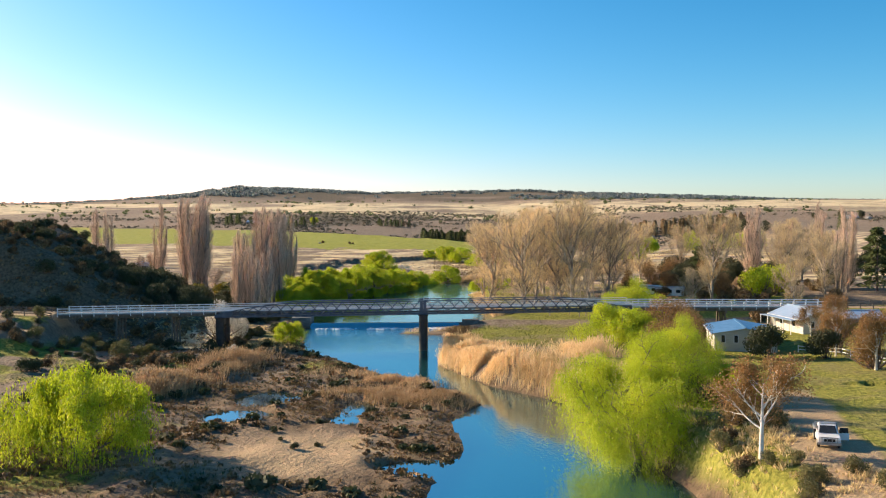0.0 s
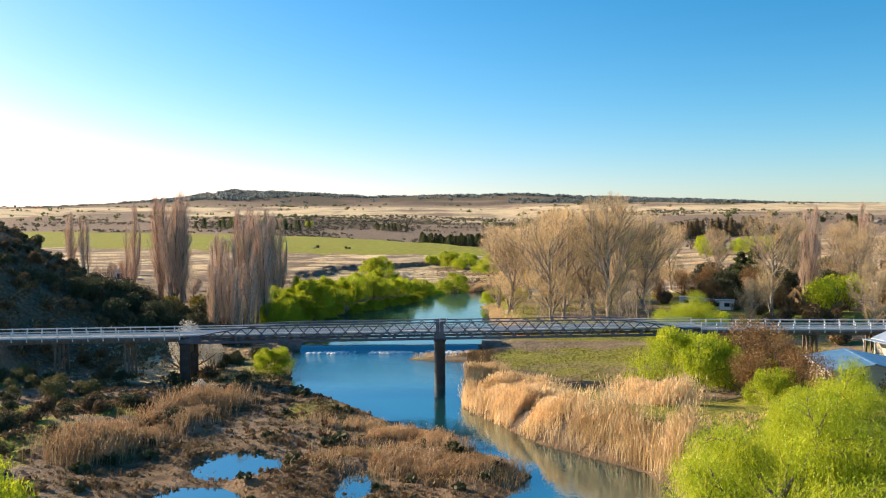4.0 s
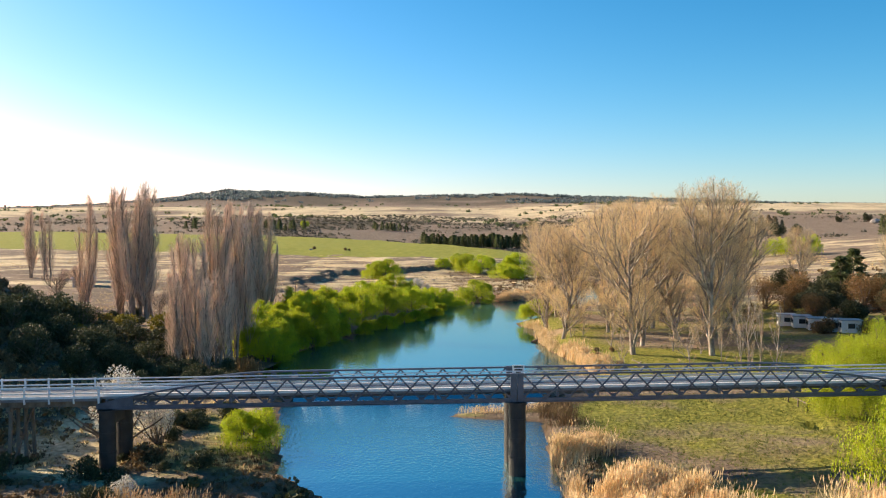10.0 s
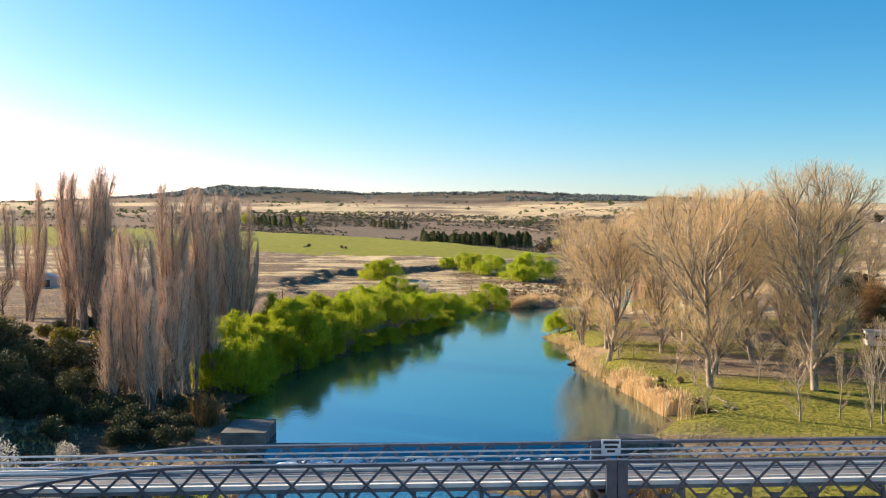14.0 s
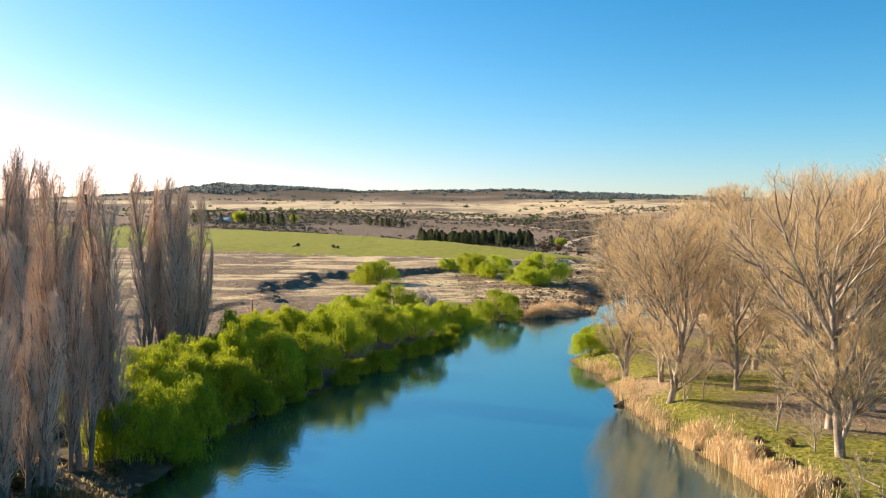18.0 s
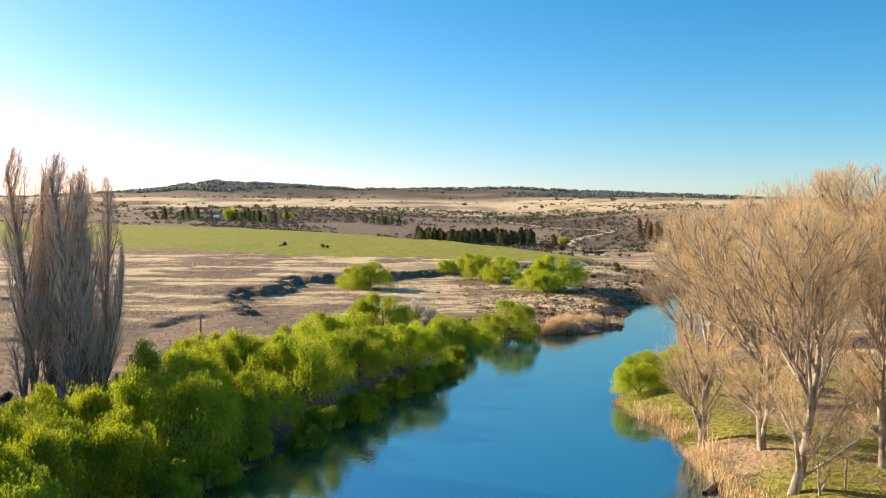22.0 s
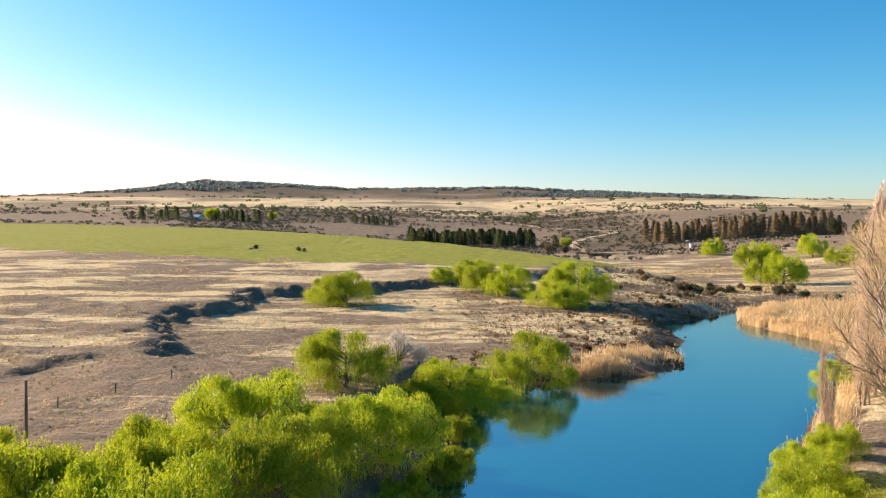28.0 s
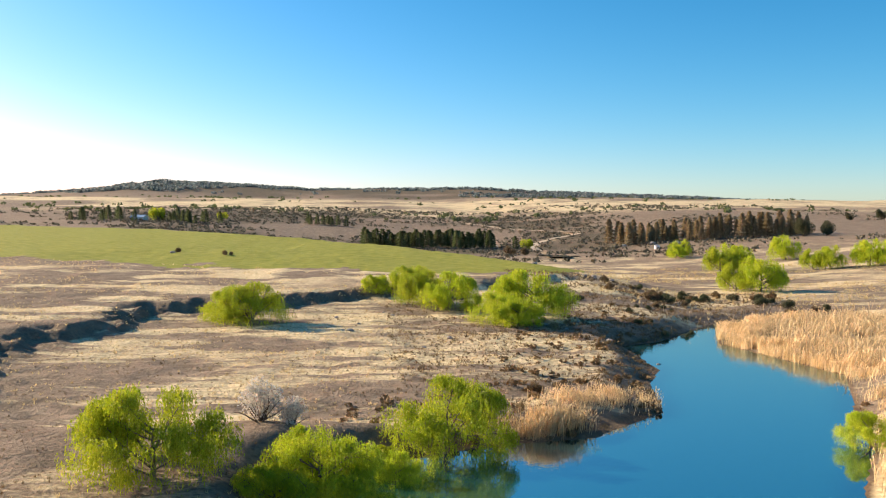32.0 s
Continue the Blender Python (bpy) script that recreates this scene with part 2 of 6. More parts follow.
def value_noise(x, y, seed=0):
    ix, iy = np.floor(x).astype(np.int64), np.floor(y).astype(np.int64)
    fx, fy = fade(x - ix), fade(y - iy)
    a = lattice(ix, iy, seed) * (1 - fx) + lattice(ix + 1, iy, seed) * fx
    b = lattice(ix, iy + 1, seed) * (1 - fx) + lattice(ix + 1, iy + 1, seed) * fx
    return a * (1 - fy) + b * fy - 0.5


def fbm(x, y, size, octaves=4, seed=0):
    s, amp, tot = 0, 1.0, 0
    for o in range(octaves):
        s = s + amp * value_noise(x / size * 2 ** o + 17.3 * o, y / size * 2 ** o - 9.1 * o, seed + o)
        amp *= 0.5
    return s


def step(a, b, x):
    return fade(np.clip((x - a) / (b - a), 0, 1))


BANK_L = [(-10, -260), (-4, -140), (-2, -110), (2.6, -86), (5.7, -74), (4.3, -59), (8.7, -49), (1.5, -34), (-5, -27), (-12.8, -13),
          (-22.5, 1), (-23, 6), (-25.3, 19), (-27, 30), (-28, 40), (-30.5, 46), (-33, 52), (-34.3, 58), (-32.7, 68), (-32.6, 77), (-29.6, 91), (-22.2, 112), (-16.2, 131), (-8.8, 149),
          (-6, 160), (-4.5, 171), (-5.5, 182), (-5, 190), (0.5, 198), (7, 203), (13, 206), (23, 208.5), (35.3, 222), (40, 243), (45.5, 256), (48, 287), (57, 293), (81, 327), (118, 350)]
BANK_R = [(128, 338), (100, 330), (78, 318), (68, 290), (71, 264), (72.4, 249), (60, 224), (49.5, 201), (37, 181), (22, 153), (13, 134),
          (13, 128), (15.5, 118), (14.2, 107), (13.5, 95), (13.8, 80), (16, 64), (16.6, 50), (12, 42), (9, 38), (7, 32), (-5, 28),
          (-6, 25.5), (5, 22), (4, 11), (3.5, 0), (2.5, -17), (10, -35), (20, -48), (24, -79), (25, -89), (27, -110), (30, -140), (40, -260)]
RIVER = np.array(BANK_L + BANK_R, float)
WEIR_Y = 39.0
LOW, HIGH = 0.0, 2.6


def shore(x, y):
    """Distance to the water's edge, negative on the river."""
    x, y = np.asarray(x, float), np.asarray(y, float)
    best, inside = np.full(x.shape, 1e9), np.zeros(x.shape, bool)
    for (ax, ay), (bx, by) in zip(RIVER, np.roll(RIVER, -1, 0)):
        dx, dy = bx - ax, by - ay
        t = np.clip(((x - ax) * dx + (y - ay) * dy) / (dx * dx + dy * dy), 0, 1)
        best = np.minimum(best, np.hypot(x - ax - t * dx, y - ay - t * dy))
        if dy:
            cross = (ay > y) != (by > y)
            inside ^= cross & (x < dx * (y - ay) / dy + ax)
    return np.where(inside, -best, best)


def low_water(y):
    """The river runs down a gentle rapid between the weir and the bridge."""
    return LOW + 1.5 * step(-60, 30, np.asarray(y, float))


def mound(x, y, cx, cy, rx, ry):
    return np.exp(-((x - cx) / rx) ** 2 - ((y - cy) / ry) ** 2)


POOLS = ((-22.8, -56, 4.4, 3.4), (-21.5, -44, 4.0, 5.0), (-8.3, -50, 1.8, 4.2), (-9.4, -59, 1.6, 3.2), (0.6, -82, 4.4, 3.0), (-6, -36, 3.0, 1.5), (-20, -14.5, 2.8, 1.5))


def ground(x, y, d=None):
    x, y = np.asarray(x, float), np.asarray(y, float)
    if d is None:
        d = shore(x, y)
    level = low_water(y) + (HIGH - low_water(y)) * step(WEIR_Y - 1.5, WEIR_Y + 0.5, y)
    # left side
    marsh = 0.55 + 1.6 * step(-18, -48, x) + 5.5 * step(-52, -110, x)
    rise = np.interp(y, [-50, 20, 60, 120, 220, 300, 470, 700, 950, 1200], [2.0, 2.6, 4.6, 5.2, 5.4, 7.0, 16.5, 23, 28, 34])
    left = marsh + (rise - marsh) * step(0, 55, y)
    ragged = 15 * fbm(x, y, 26, 4, 5) + 8 * fbm(x, y, 7, 4, 8) + 3 * fbm(x, y, 2.6, 2, 18)
    low = step(-5.0, 5.0, x + 50 + 0.12 * (y - 250) + ragged) * (1 - step(-4.0, 4.0, y - (312 + 0.75 * (x + 42)) + ragged)) * step(196, 212, y) * (1 - step(40, 75, x))
    terrace = step(2, -2, y - 200 + 0.93 * (x + 60) + 0.6 * ragged) * step(-118, -96, x) * (1 - step(-60, -52, x))
    terrace = terrace + 0.9 * step(1.8, -1.8, y - 205 - 0.8 * (x + 50) + 0.5 * ragged) * step(-112, -84, x) * (1 - step(-54, -46, x))
    left = left + 1.6 * step(150, 215, y) * (1 - step(330, 430, y)) - 2.5 * low - 0.8 * terrace * step(155, 185, y)
    # right side
    paddock = 1.7 + 0.6 * step(10, 45, x) + 5.5 * step(60, 120, x)
    park = 5.0 + 1.2 * step(45, 80, x) + 5 * step(80, 200, x)
    right = paddock + (park - paddock) * (1 - step(-42, -20, y + 0.25 * (x - 30) - 40 * np.maximum(step(53, 64, x) * (1 - step(-4, 4, y)), step(37, 45, x) * (1 - step(-18, -9, y)))))
    up = np.interp(y, [40, 60, 140, 300, 420, 800, 950, 1250], [3.2, 4.3, 4.3, 3.9, 5.0, 8.0, 12, 24]) + 2.5 * step(50, 100, x) * step(30, 60, y) * (1 - step(150, 260, y)) \
        + 16 * step(110, 420, x) * step(-60, 100, y)
    right = right + (up - right) * step(28, 48, y)
    wide = 1 + np.clip(y - 380, 0, 4000) / 130
    w = step(-18, 30, (x - np.interp(y, [-100, 0, 130, 200, 300, 420, 600, 900], [8, -5, 0, 25, 48, 74, 10, -130])) / wide)
    land = left * (1 - w) + right * w
    # hill behind the left bridge end
    land = land + 20 * step(-44, -98, x + 0.25 * (y - 30)) * step(6, 30, y) * (1 - step(64, 128, y)) * (1 + 0.25 * fbm(x, y, 18, 3, 9))
    # road banks at the bridge ends
    for sgn, x0, z0 in ((-1, 66, 8.3), (1, 74, 8.9)):
        bank = step(x0, x0 + 5, sgn * x) * (1 - step(4.0, 20, np.abs(y - 2.4) + 3 * fbm(x, y, 6, 3, 77)))
        land = land + (np.maximum(z0, land * 0) - land) * bank
    # distance
    far = np.interp(np.hypot(x * 0.5, y), [900, 1200, 1500, 2200, 2700, 3000], [0, 7, 24, 65, 80, 86])
    crest = np.interp(x, [-2600, -1800, -1400, -1230, -1030, -960, -850, -620, -500, -285, -128, 130, 400, 640, 836, 1100, 1500, 2000, 2600],
                      [150, 155, 166, 188, 206, 224, 243, 223, 218, 203, 210, 214, 208, 194, 190, 179, 156, 146, 150])
    far = far + (crest - 30 - far) * step(2700, 4250, y)
    land = land + far * step(-50, 300, y) + 14 * step(900, 2200, np.hypot(x, y)) * (1 - step(3000, 4200, y)) * fbm(x, y, 420, 5, 21) * step(0, 200, y)
    land = land + 8 * step(3000, 4000, y) * fbm(x, y, 160, 4, 23)
    land = land - 1.2 * (1 - step(-60, -10, y)) * (1 - step(10, 40, np.abs(x + 15)))
    land = np.maximum(land, level + 0.45)
    # roughness
    rough = 0.35 * fbm(x, y, 9, 4, 3) + 0.45 * step(125, 150, y) * fbm(x, y, 3.4, 3, 19) + 0.9 * step(30, 200, d) * fbm(x, y, 45, 3, 6)
    marshy = (1 - step(0, 12, x)) * (1 - step(-14, 4, y))
    rough = rough + marshy * 0.9 * fbm(x, y, 5, 3, 12)
    width = 2.6 + 1.6 * fbm(x, y, 12, 2, 15) + 3.0 * marshy + 4.5 * step(34, 60, y)
    z = level + (land - level) * step(0, 1, d / width * 0.9) + rough * step(0.3, 3, d)
    z = np.where(d > 0.4, np.maximum(z, level + 0.12 * np.minimum(d, 1.5)), z)
    for px, py, rx, ry in POOLS:
        z = z - (z + 0.5) * np.clip(2.2 * mound(x, y, px, py, rx, ry) - 0.25 + 0.5 * fbm(x, y, 3, 3, 30), 0, 1) * (y < 20)
    bed = level - 0.15 - 1.4 * step(0, 6, -d)
    return np.where(d < 0, np.minimum(bed, z), z)


def spaced(lo, hi, fine, grow, end_lo, end_hi):
    mid = list(np.arange(lo, hi + fine / 2, fine))
    out, s = [mid[-1]], fine
    while out[-1] < end_hi:
        s *= grow
        out.append(out[-1] + s)
    back, s = [mid[0]], fine
    while back[-1] > end_lo:
        s *= grow
        back.append(back[-1] - s)
    return np.array(back[:0:-1] + mid + out[1:])

xs = spaced(-84, 84, 0.88, 1.07, -4200, 4200)
ys = spaced(-125, 325, 0.92, 1.045, -900, 4800)
gx, gy = np.meshgrid(xs, ys)
NX, NY = len(xs), len(ys)
fx, fy = gx.ravel(), gy.ravel()
near = (np.abs(fx) < 260) & (fy > -330) & (fy < 480)
fd = np.full(fx.shape, 300.0)
fd[near] = shore(fx[near], fy[near])
fz = ground(fx, fy, fd)
cells = (np.arange(NY - 1)[:, None] * NX + np.arange(NX - 1)[None]).ravel()
gq = np.stack([cells, cells + 1, cells + 1 + NX, cells + NX], 1)


def inside_poly(x, y, poly):
    r = np.zeros(x.shape, bool)
    for (ax, ay), (bx, by) in zip(poly, poly[1:] + poly[:1]):
        if ay != by:
            r ^= ((ay > y) != (by > y)) & (x < (bx - ax) * (y - ay) / (by - ay) + ax)
    return r


FIELD = [(-900, 700), (-300, 520), (-131, 441), (-89, 430), (-48, 410), (5, 376), (58, 392), (88, 450), (100, 540), (80, 600), (7, 560), (-28, 640),
         (-81, 740), (-165, 860), (-290, 930), (-900, 1100)]
TRACK = [(28, -125), (34, -100), (38, -88), (42, -72), (47, -55), (50, -40), (54, -20), (58, -6), (66, 6), (80, 12)]


def line_dist(x, y, pts):
    best = np.full(np.shape(x), 1e9)
    for (ax, ay), (bx, by) in zip(pts, pts[1:]):
        dx, dy = bx - ax, by - ay
        t = np.clip(((x - ax) * dx + (y - ay) * dy) / (dx * dx + dy * dy), 0, 1)
        best = np.minimum(best, np.hypot(x - ax - t * dx, y - ay - t * dy))
    return best


def cover(x, y, d):
    """Weights of lawn, straw, mud, field, gravel and scrub, scrub also standing for shade."""
    n1, n2, n3 = fbm(x, y, 14, 4, 40), fbm(x, y, 40, 4, 44), fbm(x, y, 220, 4, 48)
    right = step(0, 8, x - np.interp(y, [-100, 0, 130, 200, 300], [8, -5, 0, 25, 60]))
    park = right * step(15, 22, x + 6 * n1) * (1 - step(-24, -14, y))
    paddock = right * step(-24, -12, y + 10 * n1) * (1 - step(30, 40, y)) * step(2, 6, d)
    upper = right * step(37, 43, y) * (1 - step(140, 165, y)) * (1 - step(75, 110, x))
    lawn = np.clip(park * (0.8 + 0.8 * n2) + paddock * (1.0 + 1.3 * n1) + upper * (0.84 + 1.3 * n2 + 0.5 * n1), 0, 1)
    lawn = np.maximum(lawn, (1 - right) * (1 - step(-5, 8, y)) * np.clip(2.4 * fbm(x, y, 8, 4, 91) + 0.12 + 0.3 * step(-30, -40, x), 0, 0.85))
    lawn = np.maximum(lawn, (1 - right) * step(-4, 4, y) * (1 - step(22, 34, y)) * step(-44, -38, x) * np.clip(0.45 + 1.2 * n1, 0, 0.75))
    dry = step(150, 210, y + 0.4 * (x + 30)) * np.clip(0.36 + 2.1 * fbm(x * 0.35, y, 7, 4, 52) + 1.0 * n2, 0, 1) * (1 - step(500, 900, y)) * (1 - 0.2 * step(-52, -38, x) * step(200, 215, y) * (1 - step(325, 350, y)))
    far_straw = step(1250, 1700, np.hypot(x * 0.6, y)) * np.clip(0.8 + 2.0 * n3 + 0.9 * fbm(x, y, 70, 3, 49), 0, 1) * (1 - step(2600, 3200, np.hypot(x * 0.5, y)))
    left_dry = (1 - right) * step(-10, 0, y) * (1 - step(26, 32, y)) * step(-62, -52, x) * np.clip(0.4 + 1.6 * fbm(x, y, 6, 3, 57), 0, 1)
    straw = np.clip(dry + far_straw + left_dry, 0, 1)
    mud = (1 - right) * (1 - step(-8, 2, y)) * np.clip(0.75 + 1.2 * n1, 0, 1) * (1 - step(30, 45, -x))
    sand = (1 - right) * mound(x, y, -12, -77, 10, 11) * step(1, 3, d)
    mud = np.maximum(mud * (1 - 0.8 * sand), 1 - step(0.2, 1.6 + 3.5 * (1 - right) * step(30, 50, y), d))
    field = inside_poly(x + 14 * n1, y + 20 * n1, FIELD) * 1.0
    gravel = (1 - step(2.2, 4.6, line_dist(x, y, TRACK) + 2.5 * n1)) * (1 - step(-72, -60, y) * step(95, 75, x)) + 0.8 * np.clip(sand * 1.3, 0, 1) + (np.abs(y - 2.4) < 3) * ((x < -69) | (x > 77)) * (np.abs(x) < 400)
    gravel = gravel + np.clip(1.5 * mound(x, y, 17.5, 105, 4, 8) + 1.0 * n1, 0, 1) * (np.abs(y - 105) < 22) * (d > 0)
    gravel = gravel + (1 - step(2.0, 4.0, line_dist(x, y, [(120, 1290), (152, 1190), (215, 1075), (199, 1040), (150, 960), (130, 800)]) + 0 * n1))
    # Hillside scrub, weighted up so its dark colour also carries the slope's shade.
    hill = (1 - right) * step(-46, -60, x + 0.1 * (y - 30)) * step(2, 14, y) * (1 - step(95, 125, y))
    scrub = np.clip(hill * (0.95 + 0.5 * n1) + step(650, 800, y) * np.clip(1.8 * n3 + 0.9 * fbm(x, y, 60, 4, 60), 0, 1) * (1 - step(1500, 1900, np.hypot(x * 0.6, y)))
                    + step(3000, 3500, y) * np.clip(0.65 + 1.2 * n3, 0, 1), 0, 1)
    # Brown brush cover that also paints the left bank's shade into the ground.
    scrub = np.maximum(scrub, (1 - right) * step(27, 35, y) * (1 - step(64, 78, y)) * step(-33, -38, x) * np.clip(0.75 + 0.8 * n1, 0, 1))
    scrub = scrub * (1 - field)
    straw = straw * (1 - field)
    return np.stack([lawn, straw, np.clip(mud, 0, 1), np.ones_like(mud)], 1), np.stack([field, np.clip(gravel, 0, 1), scrub, np.ones_like(mud)], 1)


ground_me = mesh_np("ground", np.stack([fx, fy, fz], 1), gq, (), True)
c1, c2 = cover(fx, fy, fd)
fzg = fz.reshape(gx.shape)
steep = np.hypot(np.gradient(fzg, axis=1) / np.gradient(gx, axis=1), np.gradient(fzg, axis=0) / np.gradient(gy, axis=0)).ravel()
scarp = step(0.18, 0.4, steep) * (fy > 150) * (fy < 345) * (fx > -120) * (fx < 45)
# Steep faces are tinted darker with the mud tone and lose their straw.
c1[:, 2] = np.maximum(c1[:, 2], 0.4 * scarp)
c1[:, 1] *= 1 - scarp
for nm, c in (("cover", c1), ("cover_b", c2)):
    at = ground_me.color_attributes.new(nm, "FLOAT_COLOR", "POINT")
    at.data.foreach_set("color", c.astype(np.float32).ravel())


def ground_material():
    m = bpy.data.materials.new("ground")
    m.use_nodes = True
    nt = m.node_tree
    n, link = nt.nodes, nt.links.new
    b = n["Principled BSDF"]
    b.inputs["Roughness"].default_value = 0.95
    b.inputs["Specular IOR Level"].default_value = 0.15
    co = n.new("ShaderNodeTexCoord")

    def noise_tex(scale, detail=6, rough=0.6):
        t = n.new("ShaderNodeTexNoise")
        t.inputs["Scale"].default_value, t.inputs["Detail"].default_value, t.inputs["Roughness"].default_value = scale, detail, rough
        link(co.outputs["Object"], t.inputs["Vector"])
        return t.outputs[0]

    def ramp(src, c0, c1, lo=0.35, hi=0.65):
        r = n.new("ShaderNodeValToRGB")
        r.color_ramp.elements[0].position, r.color_ramp.elements[1].position = lo, hi
        r.color_ramp.elements[0].color, r.color_ramp.elements[1].color = (*c0, 1), (*c1, 1)
        link(src, r.inputs[0])
        return r.outputs[0]

    def mixed(fac, a, c):
        x = n.new("ShaderNodeMix")
        x.data_type = "RGBA"
        link(fac, x.inputs[0])
        link(a, x.inputs[6])
        link(c, x.inputs[7])
        return x.outputs[2]

    def eroded(w, tex, amount):
        """The weight w with a ragged edge."""
        a = n.new("ShaderNodeMath")
        a.operation = "MULTIPLY_ADD"
        link(tex, a.inputs[0])
        a.inputs[1].default_value, a.inputs[2].default_value = amount, -amount / 2
        s = n.new("ShaderNodeMath")
        s.operation = "ADD"
        link(w, s.inputs[0])
        link(a.outputs[0], s.inputs[1])
        r = n.new("ShaderNodeMapRange")
        r.inputs["From Min"].default_value, r.inputs["From Max"].default_value = 0.25, 0.75
        link(s.outputs[0], r.inputs[0])
        return r.outputs[0]

    fine, mid, wide, grain = noise_tex(1.7), noise_tex(0.28), noise_tex(0.045), noise_tex(9.0, 3)
    w1, w2 = n.new("ShaderNodeVertexColor"), n.new("ShaderNodeVertexColor")
    w1.layer_name, w2.layer_name = "cover", "cover_b"
    s1, s2 = n.new("ShaderNodeSeparateColor"), n.new("ShaderNodeSeparateColor")
    link(w1.outputs[0], s1.inputs[0])
    link(w2.outputs[0], s2.inputs[0])
    col = mixed(ramp(wide, (0, 0, 0), (1, 1, 1)), ramp(fine, (0.13, 0.097, 0.068), (0.32, 0.245, 0.17)), ramp(mid, (0.165, 0.125, 0.085), (0.37, 0.285, 0.20)))
    stretch = n.new("ShaderNodeMapping")
    stretch.inputs["Scale"].default_value = (0.3, 1.0, 1.0)
    link(co.outputs["Object"], stretch.inputs[0])
    streak = n.new("ShaderNodeTexNoise")
    streak.inputs["Scale"].default_value, streak.inputs["Detail"].default_value, streak.inputs["Roughness"].default_value = 0.42, 7, 0.68
    link(stretch.outputs[0], streak.inputs["Vector"])
    patchy = ramp(noise_tex(0.014, 9, 0.72), (0, 0, 0), (1, 1, 1), 0.5, 0.6)
    straw = mixed(patchy, ramp(fine, (0.52, 0.41, 0.23), (0.84, 0.71, 0.44)), ramp(fine, (0.27, 0.205, 0.13), (0.50, 0.40, 0.26)))
    col = mixed(eroded(s1.outputs[1], streak.outputs[0], 2.2), col, straw)
    col = mixed(eroded(s1.outputs[0], mid, 0.9), col, ramp(fine, (0.13, 0.14, 0.022), (0.33, 0.31, 0.062)))
    col = mixed(eroded(s1.outputs[2], fine, 0.9), col, ramp(mid, (0.08, 0.058, 0.038), (0.26, 0.18, 0.11), 0.3, 0.7))
    col = mixed(eroded(s2.outputs[0], mid, 0.5), col, ramp(mid, (0.20, 0.225, 0.03), (0.33, 0.33, 0.06), 0.3, 0.7))
    col = mixed(eroded(s2.outputs[2], mid, 1.1), col, ramp(fine, (0.075, 0.062, 0.042), (0.19, 0.15, 0.095)))
    col = mixed(eroded(s2.outputs[1], fine, 0.5), col, ramp(grain, (0.31, 0.22, 0.13), (0.50, 0.37, 0.225)))
    link(col, b.inputs["Base Color"])
    bp = n.new("ShaderNodeBump")
    bp.inputs["Strength"].default_value, bp.inputs["Distance"].default_value = 0.9, 0.55
    link(fine, bp.inputs["Height"])
    bp2 = n.new("ShaderNodeBump")
    bp2.inputs["Strength"].default_value, bp2.inputs["Distance"].default_value = 0.6, 0.05
    link(grain, bp2.inputs["Height"])
    link(bp.outputs[0], bp2.inputs["Normal"])
    link(bp2.outputs[0], b.inputs["Normal"])
    return m


ground_me.materials.append(ground_material())
ground_ob = tagged(new("ground", ground_me), "dry grassy river valley ground with mud banks and far hills", "ground", kind="structure")


